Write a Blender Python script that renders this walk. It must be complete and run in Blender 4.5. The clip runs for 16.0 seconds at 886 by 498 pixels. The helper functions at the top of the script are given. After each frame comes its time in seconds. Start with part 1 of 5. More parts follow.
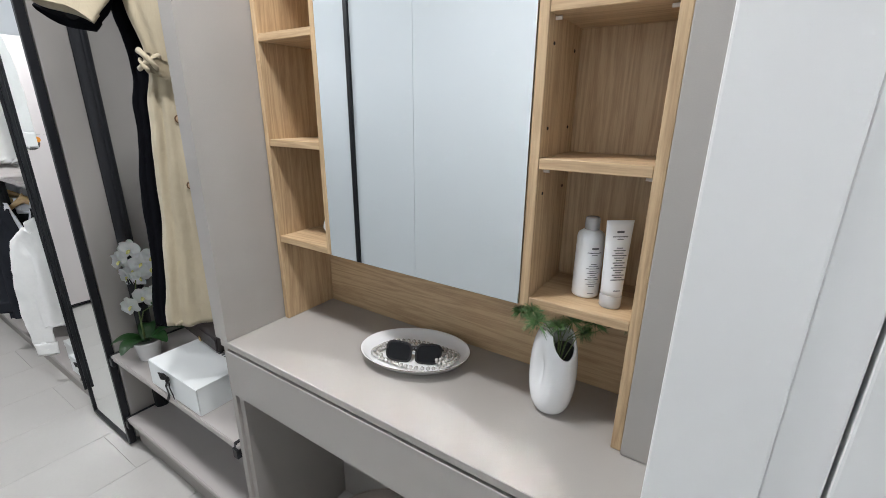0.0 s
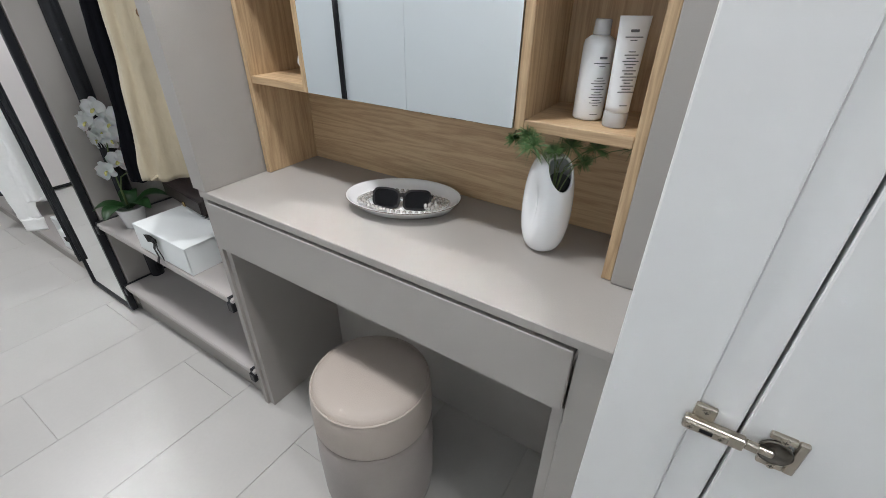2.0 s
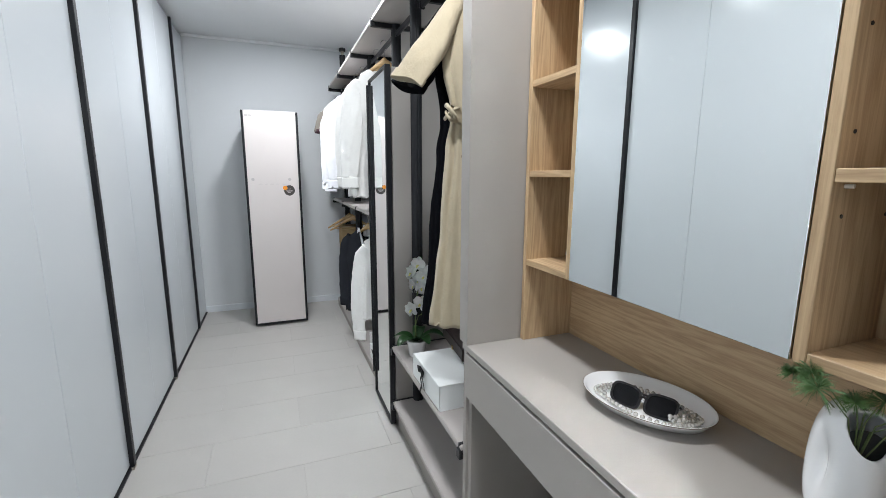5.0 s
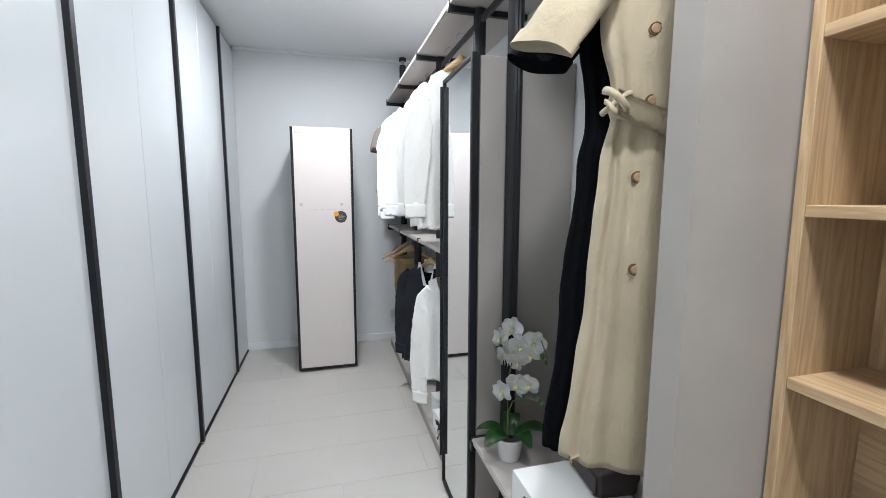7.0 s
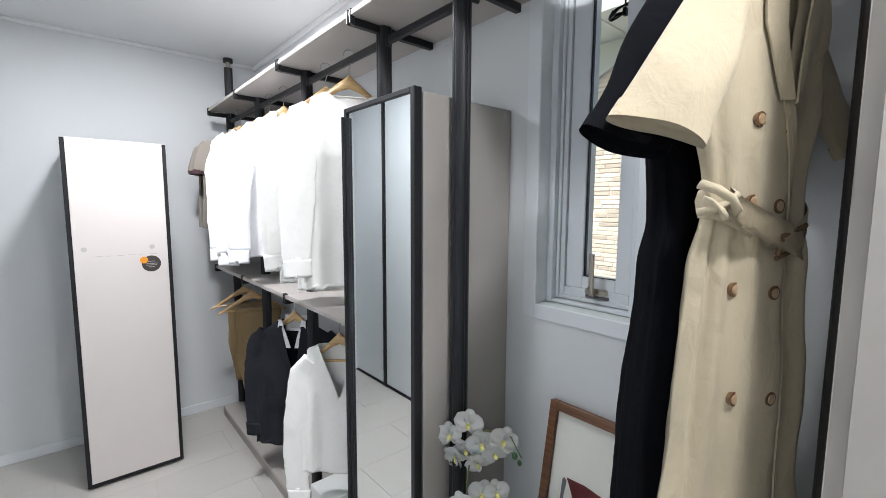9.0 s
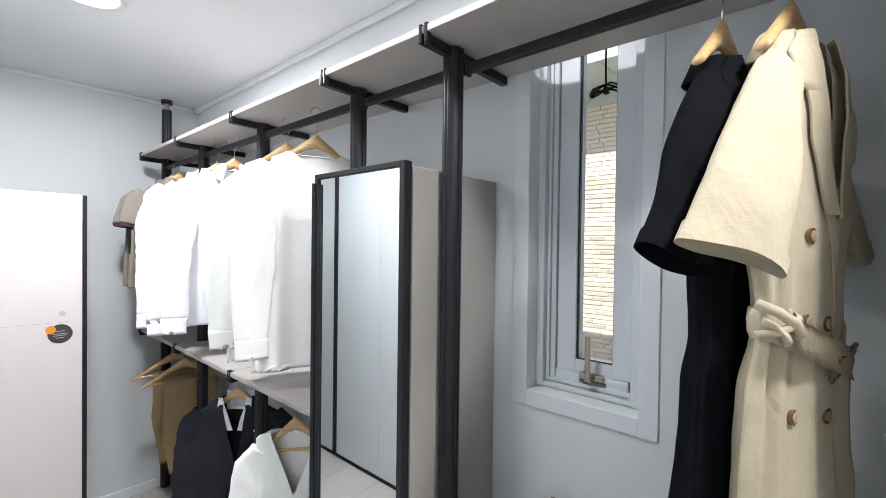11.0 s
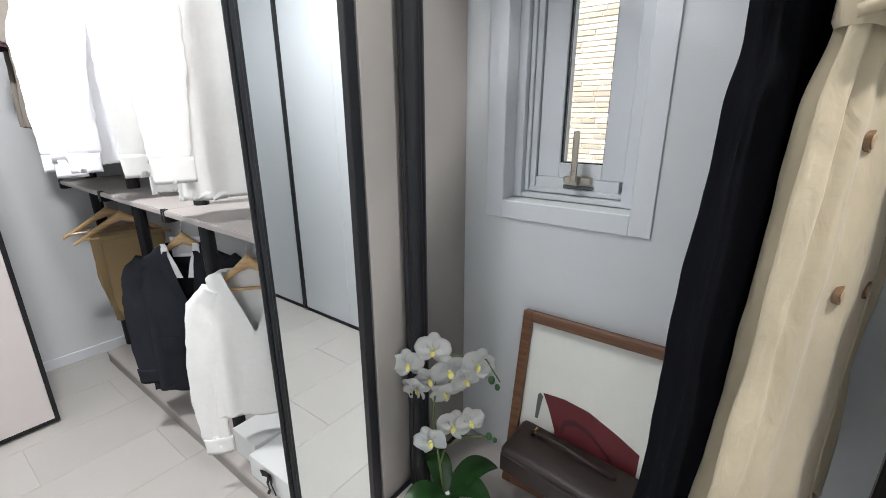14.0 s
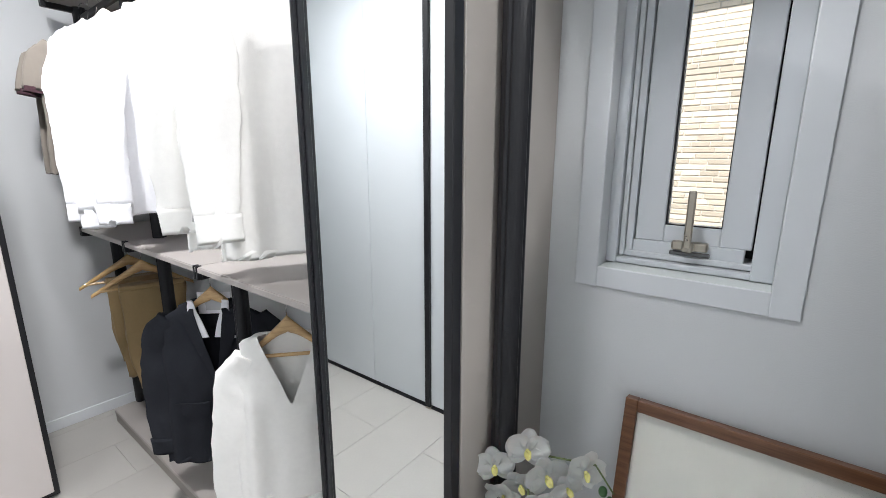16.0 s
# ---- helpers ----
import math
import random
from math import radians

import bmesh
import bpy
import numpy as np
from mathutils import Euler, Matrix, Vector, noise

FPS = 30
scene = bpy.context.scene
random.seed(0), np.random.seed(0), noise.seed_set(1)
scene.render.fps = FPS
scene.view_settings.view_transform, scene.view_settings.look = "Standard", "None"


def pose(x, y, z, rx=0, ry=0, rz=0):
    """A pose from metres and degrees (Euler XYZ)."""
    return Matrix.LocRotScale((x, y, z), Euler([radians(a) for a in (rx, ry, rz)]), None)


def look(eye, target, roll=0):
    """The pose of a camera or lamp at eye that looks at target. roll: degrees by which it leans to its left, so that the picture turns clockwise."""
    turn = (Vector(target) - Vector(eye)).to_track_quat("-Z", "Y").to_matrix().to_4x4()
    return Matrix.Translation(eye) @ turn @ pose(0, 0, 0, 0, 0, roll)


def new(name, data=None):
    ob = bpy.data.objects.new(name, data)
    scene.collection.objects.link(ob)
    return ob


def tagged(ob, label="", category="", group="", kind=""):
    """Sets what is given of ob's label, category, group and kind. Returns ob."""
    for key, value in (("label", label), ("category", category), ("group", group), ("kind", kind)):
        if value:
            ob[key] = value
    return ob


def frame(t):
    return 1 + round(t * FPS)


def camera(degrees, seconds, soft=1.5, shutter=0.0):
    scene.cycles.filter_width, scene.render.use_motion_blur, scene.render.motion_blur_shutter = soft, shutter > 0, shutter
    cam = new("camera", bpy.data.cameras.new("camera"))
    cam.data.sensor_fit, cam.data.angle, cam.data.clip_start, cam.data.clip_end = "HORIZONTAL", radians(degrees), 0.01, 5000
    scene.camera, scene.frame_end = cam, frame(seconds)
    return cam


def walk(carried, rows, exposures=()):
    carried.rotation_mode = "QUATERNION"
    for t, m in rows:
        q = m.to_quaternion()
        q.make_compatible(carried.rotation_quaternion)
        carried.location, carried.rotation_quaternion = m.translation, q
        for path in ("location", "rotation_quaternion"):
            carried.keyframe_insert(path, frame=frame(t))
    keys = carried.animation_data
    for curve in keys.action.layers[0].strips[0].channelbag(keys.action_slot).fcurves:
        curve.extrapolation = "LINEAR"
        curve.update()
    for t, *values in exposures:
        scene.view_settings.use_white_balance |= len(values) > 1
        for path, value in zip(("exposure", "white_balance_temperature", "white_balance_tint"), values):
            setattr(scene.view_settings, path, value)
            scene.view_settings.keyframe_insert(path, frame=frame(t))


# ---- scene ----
cam = camera(92.0, 16.0, soft=0.65)
PATH = [
    (0, (-0.515, -1.021, 1.371), (1.078, 0.022, 0.758), 0.5),
    (0.5, (-0.499, -1.029, 1.324), (1.055, -0.018, 0.574), 0.4),
    (1, (-0.502, -1.028, 1.289), (1.006, -0.065, 0.396), 0.5),
    (1.5, (-0.503, -1.028, 1.26), (0.959, -0.098, 0.262), 0.6),
    (2, (-0.5, -1.033, 1.23), (0.94, -0.112, 0.192), 0.7),
    (2.5, (-0.48, -1.045, 1.215), (0.947, -0.126, 0.159), 1.1),
    (3, (-0.476, -1.066, 1.222), (0.966, -0.05, 0.279), 1.3),
    (3.5, (-0.49, -1.108, 1.24), (0.931, 0.146, 0.601), 0.9),
    (4, (-0.498, -1.131, 1.262), (0.773, 0.334, 0.771), 0.3),
    (4.5, (-0.504, -1.14, 1.263), (0.446, 0.58, 0.888), 0.1),
    (5, (-0.496, -1.096, 1.288), (0.218, 0.74, 0.946), 0.2),
    (5.2, (-0.483, -1.045, 1.296), (0.175, 0.812, 0.954), 0.1),
    (7.3, (-0.476, -0.408, 1.32), (0.038, 1.511, 1.083), 0.1),
    (7.5, (-0.476, -0.352, 1.334), (0.08, 1.556, 1.104), 0.2),
    (8, (-0.563, -0.196, 1.375), (0.244, 1.621, 1.157), 0.4),
    (8.5, (-0.65, -0.094, 1.416), (0.45, 1.563, 1.204), 0.6),
    (9, (-0.687, -0.015, 1.473), (0.612, 1.492, 1.269), 0.3),
    (9.5, (-0.696, 0.055, 1.532), (0.674, 1.5, 1.347), 0.2),
    (10, (-0.71, 0.111, 1.583), (0.727, 1.499, 1.487), 0.3),
    (10.2, (-0.709, 0.124, 1.593), (0.745, 1.495, 1.536), 0.3),
    (12.3, (-0.677, 0.215, 1.517), (0.895, 1.45, 1.435), -0.4),
    (12.5, (-0.674, 0.225, 1.5), (0.902, 1.447, 1.352), -0.3),
    (13, (-0.642, 0.243, 1.45), (0.935, 1.433, 1.137), -0.2),
    (13.5, (-0.595, 0.248, 1.4), (0.96, 1.423, 0.952), -0.1),
    (14, (-0.56, 0.265, 1.373), (0.967, 1.411, 0.778), -0.2),
    (14.5, (-0.532, 0.299, 1.346), (0.989, 1.435, 0.715), -0.0),
    (15, (-0.521, 0.353, 1.343), (0.997, 1.484, 0.697), 0.0),
    (15.5, (-0.534, 0.446, 1.371), (0.993, 1.583, 0.757), -0.1),
    (16, (-0.543, 0.499, 1.403), (1.01, 1.687, 0.982), 0.1),
]
walk(cam, [(t, look(eye, target, roll)) for t, eye, target, roll in PATH], [(0, -0.15, 6500, 10), (4, -0.2, 6430, 9), (5, -0.2, 6380, 8), (7.5, -0.04, 6450, 9), (9, 0.08, 6520, 10), (10, 0.1, 6520, 10), (12.5, 0.15, 6560, 10), (13.5, 0.2, 6650, 11), (14.5, 0.26, 6680, 11), (15.5, 0.25, 6680, 11), (16, 0.2, 6650, 11)])

# ---------------------------------------------------------------- light
world = bpy.data.worlds.new("world")
scene.world = world
world.use_nodes = True
sky = world.node_tree.nodes.new("ShaderNodeTexSky")
sky.sky_type = "NISHITA"
sky.sun_disc = False
sky.sun_elevation, sky.sun_rotation = radians(41), radians(-70)
world.node_tree.links.new(sky.outputs[0], world.node_tree.nodes["Background"].inputs[0])
world.node_tree.nodes["Background"].inputs[1].default_value = 0.15
scene.cycles.caustics_reflective, scene.cycles.blur_glossy, scene.cycles.sample_clamp_indirect = True, 0.0, 0.0
sun = new("sun", bpy.data.lights.new("sun", "SUN"))
sun.data.energy, sun.data.angle, sun.data.color = 5.0, radians(0.5), (1.0, 0.96, 0.9)
sun.matrix_world = look((-4, 0.5, 5.2), (2, 1, 0))

CEILING = 2.46
WALL_X, CLOSET_X, FAR_Y, BACK_Y = 0.376, -1.165, 3.32, -2.6
# y 0.93 and -1.6: invented fills that brighten the window wall and folding door
LAMPS = [(-0.22, -0.27), (-0.30, 0.93), (-0.38, 2.13), (-0.30, -1.6)]
for (lx, ly), watts in zip(LAMPS, (22.0, 8.0, 26.0, 14.0)):
    lamp = new("lamp_light", bpy.data.lights.new("lamp_light", "AREA"))
    lamp.data.shape, lamp.data.size, lamp.data.energy = "DISK", 0.16, watts
    lamp.data.color = (0.96, 0.97, 1.0)
    lamp.location = (lx, ly, CEILING - 0.0125)


# ---------------------------------------------------------------- materials
def material(name, color, rough=0.5, metal=0.0, vary=0.06, scale=6.0, bump=0.0, bump_scale=120.0, coat=0.0, stretch=(1, 1, 1), sheen=0.0, fine=0.0, piece=0.0):
    """A plain surface: colour that drifts at a large and a fine scale, with fine relief."""
    m = bpy.data.materials.new(name)
    m.use_nodes = True
    n, l = m.node_tree.nodes, m.node_tree.links
    b = n["Principled BSDF"]
    b.inputs["Roughness"].default_value, b.inputs["Metallic"].default_value = rough, metal
    b.inputs["Coat Weight"].default_value = coat
    b.inputs["Coat Roughness"].default_value = 0.08
    b.inputs["Sheen Weight"].default_value = sheen
    co = n.new("ShaderNodeTexCoord")
    mp = n.new("ShaderNodeMapping")
    mp.inputs["Scale"].default_value = stretch
    l.new(co.outputs["Object"], mp.inputs[0])
    big = n.new("ShaderNodeTexNoise")
    big.inputs["Scale"].default_value, big.inputs["Detail"].default_value = scale, 5
    l.new(mp.outputs[0], big.inputs[0])
    small = n.new("ShaderNodeTexNoise")
    small.inputs["Scale"].default_value, small.inputs["Detail"].default_value = bump_scale, 3
    l.new(mp.outputs[0], small.inputs[0])
    value = n.new("ShaderNodeMath")
    value.operation = "MULTIPLY_ADD"
    l.new(big.outputs[0], value.inputs[0])
    value.inputs[1].default_value, value.inputs[2].default_value = 2 * vary, 1 - vary
    value2 = n.new("ShaderNodeMath")
    value2.operation = "MULTIPLY_ADD"
    l.new(small.outputs[0], value2.inputs[0])
    value2.inputs[1].default_value, value2.inputs[2].default_value = 2 * fine, -fine
    add = n.new("ShaderNodeMath")
    l.new(value.outputs[0], add.inputs[0])
    l.new(value2.outputs[0], add.inputs[1])
    last = add
    if piece:
        info = n.new("ShaderNodeObjectInfo")
        pm = n.new("ShaderNodeMath")
        pm.operation = "MULTIPLY_ADD"
        l.new(info.outputs["Random"], pm.inputs[0])
        pm.inputs[1].default_value, pm.inputs[2].default_value = 2 * piece, -piece
        last = n.new("ShaderNodeMath")
        l.new(add.outputs[0], last.inputs[0])
        l.new(pm.outputs[0], last.inputs[1])
    mix = n.new("ShaderNodeVectorMath")
    mix.operation = "SCALE"
    mix.inputs[0].default_value = color
    l.new(last.outputs[0], mix.inputs["Scale"])
    l.new(mix.outputs[0], b.inputs["Base Color"])
    rm = n.new("ShaderNodeMath")
    rm.operation = "MULTIPLY_ADD"
    l.new(big.outputs[0], rm.inputs[0])
    rm.inputs[1].default_value, rm.inputs[2].default_value = 0.12 * rough, 0.94 * rough
    l.new(rm.outputs[0], b.inputs["Roughness"])
    if bump:
        bp = n.new("ShaderNodeBump")
        bp.inputs["Strength"].default_value, bp.inputs["Distance"].default_value = bump, 0.002
        l.new(small.outputs[0], bp.inputs["Height"])
        l.new(bp.outputs[0], b.inputs["Normal"])
    return m


def weave(name, color, rough=0.9, vary=0.08, threads=900.0, crease=0.5, sheen=0.15, crease_scale=7.0):
    """Woven cloth: crossing threads and soft creases."""
    m = material(name, color, rough, 0, vary, 5.0, 0, 60.0, sheen=sheen, fine=0.04)
    n, l = m.node_tree.nodes, m.node_tree.links
    b = n["Principled BSDF"]
    co = n["Texture Coordinate"]
    w = []
    for squeeze in ((1, 1, 0.08), (0.08, 0.08, 1)):
        sm = n.new("ShaderNodeMapping")
        sm.inputs["Scale"].default_value = squeeze
        l.new(co.outputs["Object"], sm.inputs[0])
        t = n.new("ShaderNodeTexNoise")
        t.inputs["Scale"].default_value, t.inputs["Detail"].default_value = threads * 0.6, 1
        l.new(sm.outputs[0], t.inputs[0])
        w.append(t)
    add = n.new("ShaderNodeMath")
    l.new(w[0].outputs["Fac"], add.inputs[0])
    l.new(w[1].outputs["Fac"], add.inputs[1])
    mp = n.new("ShaderNodeMapping")
    mp.inputs["Scale"].default_value = (1.0, 1.0, 0.45)
    l.new(co.outputs["Object"], mp.inputs[0])
    cr = n.new("ShaderNodeTexNoise")
    cr.inputs["Scale"].default_value, cr.inputs["Detail"].default_value, cr.inputs["Distortion"].default_value = crease_scale * 2.2, 4, 0.8
    l.new(mp.outputs[0], cr.inputs[0])
    b1 = n.new("ShaderNodeBump")
    b1.inputs["Strength"].default_value, b1.inputs["Distance"].default_value = crease, 0.02
    l.new(cr.outputs[0], b1.inputs["Height"])
    b2 = n.new("ShaderNodeBump")
    b2.inputs["Strength"].default_value, b2.inputs["Distance"].default_value = 0.3, 0.0006
    l.new(add.outputs[0], b2.inputs["Height"])
    l.new(b1.outputs[0], b2.inputs["Normal"])
    l.new(b2.outputs[0], b.inputs["Normal"])
    return m


def timber(name, dark, light, along="Z", rough=0.5, scale=1.0, coat=0.0):
    """Wood with long streaks, cathedral rings and pores along one axis."""
    m = bpy.data.materials.new(name)
    m.use_nodes = True
    n, l = m.node_tree.nodes, m.node_tree.links
    b = n["Principled BSDF"]
    b.inputs["Roughness"].default_value = rough
    b.inputs["Coat Weight"].default_value = coat
    co = n.new("ShaderNodeTexCoord")
    info = n.new("ShaderNodeObjectInfo")
    shift = n.new("ShaderNodeVectorMath")
    shift.operation = "ADD"
    l.new(co.outputs["Object"], shift.inputs[0])
    spread = n.new("ShaderNodeMath")
    spread.operation = "MULTIPLY"
    spread.inputs[1].default_value = 7.0
    l.new(info.outputs["Random"], spread.inputs[0])
    l.new(spread.outputs[0], shift.inputs[1])
    squeeze = {"X": (0.06, 1, 1), "Y": (1, 0.06, 1), "Z": (1, 1, 0.06)}[along]
    mp = n.new("ShaderNodeMapping")
    mp.inputs["Scale"].default_value = [s * scale for s in squeeze]
    l.new(shift.outputs[0], mp.inputs[0])
    rings = n.new("ShaderNodeTexNoise")
    rings.inputs["Scale"].default_value, rings.inputs["Detail"].default_value = 16, 3
    l.new(mp.outputs[0], rings.inputs[0])
    saw = n.new("ShaderNodeMath")
    saw.operation = "MULTIPLY"
    saw.inputs[1].default_value = 10.0
    l.new(rings.outputs[0], saw.inputs[0])
    fold = n.new("ShaderNodeMath")
    fold.operation = "PINGPONG"
    fold.inputs[1].default_value = 0.5
    l.new(saw.outputs[0], fold.inputs[0])
    pores = n.new("ShaderNodeTexNoise")
    pores.inputs["Scale"].default_value, pores.inputs["Detail"].default_value = 420, 4
    l.new(mp.outputs[0], pores.inputs[0])
    add = n.new("ShaderNodeMath")
    add.operation = "MULTIPLY_ADD"
    l.new(pores.outputs[0], add.inputs[0])
    add.inputs[1].default_value = 0.95
    l.new(fold.outputs[0], add.inputs[2])
    ramp = n.new("ShaderNodeValToRGB")
    ramp.color_ramp.elements[0].position, ramp.color_ramp.elements[0].color = 0.2, (*dark, 1)
    ramp.color_ramp.elements[1].position, ramp.color_ramp.elements[1].color = 0.95, (*light, 1)
    l.new(add.outputs[0], ramp.inputs[0])
    l.new(ramp.outputs[0], b.inputs["Base Color"])
    bp = n.new("ShaderNodeBump")
    bp.inputs["Strength"].default_value, bp.inputs["Distance"].default_value = 0.12, 0.001
    l.new(pores.outputs[0], bp.inputs["Height"])
    l.new(bp.outputs[0], b.inputs["Normal"])
    return m


M_WALL = material("wall_paper", (0.665, 0.685, 0.70), 0.75, vary=0.03, scale=2.0, bump=0.25, bump_scale=380)
M_CEIL = material("ceiling_paper", (0.80, 0.81, 0.82), 0.85, vary=0.02, bump=0.15, bump_scale=300)
M_TILE = material("floor_tile", (0.45, 0.435, 0.41), 0.33, vary=0.07, scale=3.5, bump=0.04, bump_scale=90, fine=0.03, piece=0.03)
M_GROUT = material("floor_grout", (0.43, 0.415, 0.39), 0.9, vary=0.1)
M_CLOSET = material("closet_gloss", (0.66, 0.70, 0.73), 0.22, vary=0.02, scale=1.5, bump=0.02, bump_scale=40)
M_GREIGE = material("greige_laminate", (0.345, 0.322, 0.296), 0.5, vary=0.04, scale=8, bump=0.1, bump_scale=500, fine=0.03)
M_EDGE = material("greige_edge", (0.30, 0.275, 0.25), 0.5, vary=0.04)
M_SHELF = material("shelf_laminate", (0.42, 0.39, 0.37), 0.45, vary=0.04, bump=0.05, bump_scale=400)
M_BLACK = material("black_metal", (0.013, 0.0135, 0.016), 0.42, 0.0, vary=0.1, bump=0.03)
M_BLACK.node_tree.nodes["Principled BSDF"].inputs["Specular IOR Level"].default_value = 0.3
M_WHITE = material("white_film", (0.71, 0.705, 0.69), 0.35, vary=0.015, scale=2, bump=0.03, bump_scale=200)
M_TRIM = material("white_trim", (0.70, 0.73, 0.76), 0.45, vary=0.02, bump=0.03, bump_scale=200)
M_PVC = material("window_pvc", (0.60, 0.63, 0.66), 0.35, vary=0.03)
M_NICKEL = material("nickel", (0.42, 0.38, 0.32), 0.28, 1.0, vary=0.15, scale=60)
M_OAK = timber("oak_upright", (0.34, 0.22, 0.12), (0.54, 0.385, 0.225), "Z")
M_OAK_Y = timber("oak_along", (0.34, 0.22, 0.12), (0.54, 0.385, 0.225), "Y")
M_HANGER = timber("hanger_wood", (0.42, 0.25, 0.10), (0.60, 0.40, 0.19), "X", 0.3, 1.0, 0.3)
M_WALNUT = timber("walnut_frame", (0.075, 0.028, 0.012), (0.17, 0.075, 0.035), "Y", 0.4)
M_PINK = material("styler_panel", (0.66, 0.61, 0.59), 0.35, vary=0.02, bump=0.02)
M_MIRROR = material("mirror_silver", (0.88, 0.91, 0.91), 0.015, 1.0, vary=0.0)
M_MIRROR.node_tree.nodes["Principled BSDF"].inputs["Roughness"].default_value = 0.0
for link in list(M_MIRROR.node_tree.links):
    if link.to_socket.name == "Roughness":
        M_MIRROR.node_tree.links.remove(link)


# ---------------------------------------------------------------- mesh helpers
def box(bm, x0, x1, y0, y1, z0, z1, bevel=0.0, seg=1):
    """Adds a box to bm, its edges rounded by bevel."""
    made = bmesh.ops.create_cube(bm, size=1.0, matrix=Matrix.Translation(((x0 + x1) / 2, (y0 + y1) / 2, (z0 + z1) / 2)) @ Matrix.Diagonal((abs(x1 - x0), abs(y1 - y0), abs(z1 - z0), 1)))
    if bevel:
        edges = list({e for v in made["verts"] for e in v.link_edges})
        bmesh.ops.bevel(bm, geom=edges, offset=bevel, segments=seg, affect="EDGES", profile=0.5)
    return bm


def cylinder(bm, a, b, r0, r1=None, seg=16, caps=True):
    """Adds a round bar from a to b."""
    a, b = Vector(a), Vector(b)
    d = b - a
    m = Matrix.Translation((a + b) / 2) @ d.to_track_quat("Z", "Y").to_matrix().to_4x4()
    bmesh.ops.create_cone(bm, cap_ends=caps, segments=seg, radius1=r0, radius2=r0 if r1 is None else r1, depth=d.length, matrix=m)
    return bm


def lathe(bm, profile, seg=32, centre=(0, 0, 0), sx=1.0, sy=1.0, caps=True):
    """Turns a profile of (radius, height) about the z axis."""
    rings = []
    for r, z in profile:
        rings.append([bm.verts.new((centre[0] + sx * r * math.cos(2 * math.pi * i / seg), centre[1] + sy * r * math.sin(2 * math.pi * i / seg), centre[2] + z)) for i in range(seg)])
    for a, b in zip(rings, rings[1:]):
        for i in range(seg):
            bm.faces.new((a[i], a[(i + 1) % seg], b[(i + 1) % seg], b[i]))
    if caps:
        bm.faces.new(rings[0][::-1])
        bm.faces.new(rings[-1])
    return bm


def sweep(bm, points, radius, seg=8, closed=False, taper=None):
    """A round tube along points."""
    points = [Vector(p) for p in points]
    rings = []
    side = None
    for i, p in enumerate(points):
        a = points[i - 1] if i or closed else p
        b = points[(i + 1) % len(points)] if i < len(points) - 1 or closed else p
        d = (b - a).normalized()
        if side is None:
            side = d.orthogonal().normalized()
        side = (side - d * side.dot(d)).normalized()
        up = d.cross(side)
        r = radius if taper is None else radius * (1 + (taper - 1) * i / (len(points) - 1))
        rings.append([bm.verts.new(p + r * (math.cos(2 * math.pi * k / seg) * side + math.sin(2 * math.pi * k / seg) * up)) for k in range(seg)])
    pairs = list(zip(rings, rings[1:]))
    if closed:
        pairs.append((rings[-1], rings[0]))
    for a, b in pairs:
        for k in range(seg):
            bm.faces.new((a[k], a[(k + 1) % seg], b[(k + 1) % seg], b[k]))
    if not closed:
        bm.faces.new(rings[0][::-1])
        bm.faces.new(rings[-1])
    return bm


def finish(bm, name, mat, smooth=False):
    bmesh.ops.recalc_face_normals(bm, faces=bm.faces)
    me = bpy.data.meshes.new(name)
    bm.to_mesh(me)
    bm.free()
    me.materials.append(mat)
    if smooth:
        for p in me.polygons:
            p.use_smooth = True
    return me


def part(name, bm, mat, parent=None, label="", smooth=False):
    """Links a bmesh as one mesh object under a thing or part."""
    ob = new(name, finish(bm, name, mat, smooth))
    if parent is not None:
        ob.parent = parent
    return tagged(ob, label)


def thing(name, place, label, category, group="", turn=0.0):
    ob = new(name)
    ob.empty_display_size = 0.05
    ob.matrix_world = pose(*place, 0, 0, turn)
    return tagged(ob, label, category, group)


def B(*args, **kw):
    return box(bmesh.new(), *args, **kw)


def setting(name, bm, mat, label, category):
    return tagged(part(name, bm, mat), label, category, kind="structure")


# ---------------------------------------------------------------- the room
# the window's opening in the long wall
WY0, WY1, WZ0, WZ1 = 0.477, 0.779, 1.172, 2.30
bm = bmesh.new()
box(bm, WALL_X, WALL_X + 0.2, BACK_Y, WY0, 0, CEILING)
box(bm, WALL_X, WALL_X + 0.2, WY1, FAR_Y, 0, CEILING)
box(bm, WALL_X, WALL_X + 0.2, WY0, WY1, 0, WZ0)
box(bm, WALL_X, WALL_X + 0.2, WY0, WY1, WZ1, CEILING)
setting("wall_east", bm, M_WALL, "pale blue-grey papered wall with a narrow window", "wall")
setting("wall_north", B(CLOSET_X - 0.7, WALL_X + 0.2, FAR_Y, FAR_Y + 0.15, 0, CEILING), M_WALL, "pale blue-grey papered end wall", "wall")
setting("wall_south", B(CLOSET_X - 0.7, WALL_X + 0.2, BACK_Y - 0.15, BACK_Y, 0, CEILING), M_WALL, "pale blue-grey papered wall behind the dressing area", "wall")
setting("wall_west", B(CLOSET_X - 0.85, CLOSET_X - 0.7, BACK_Y, FAR_Y, 0, CEILING), M_WALL, "plain wall behind the sliding wardrobe", "wall")
setting("ceiling", B(CLOSET_X - 0.85, WALL_X + 0.2, BACK_Y - 0.15, FAR_Y + 0.15, CEILING, CEILING + 0.15), M_CEIL, "white papered ceiling", "ceiling")
bm = bmesh.new()
box(bm, CLOSET_X - 0.03, WALL_X, FAR_Y - 0.012, FAR_Y, 0.0, 0.06, 0.002)
setting("baseboard", bm, M_TRIM, "low white skirting board along the end wall", "baseboard")
bm = bmesh.new()
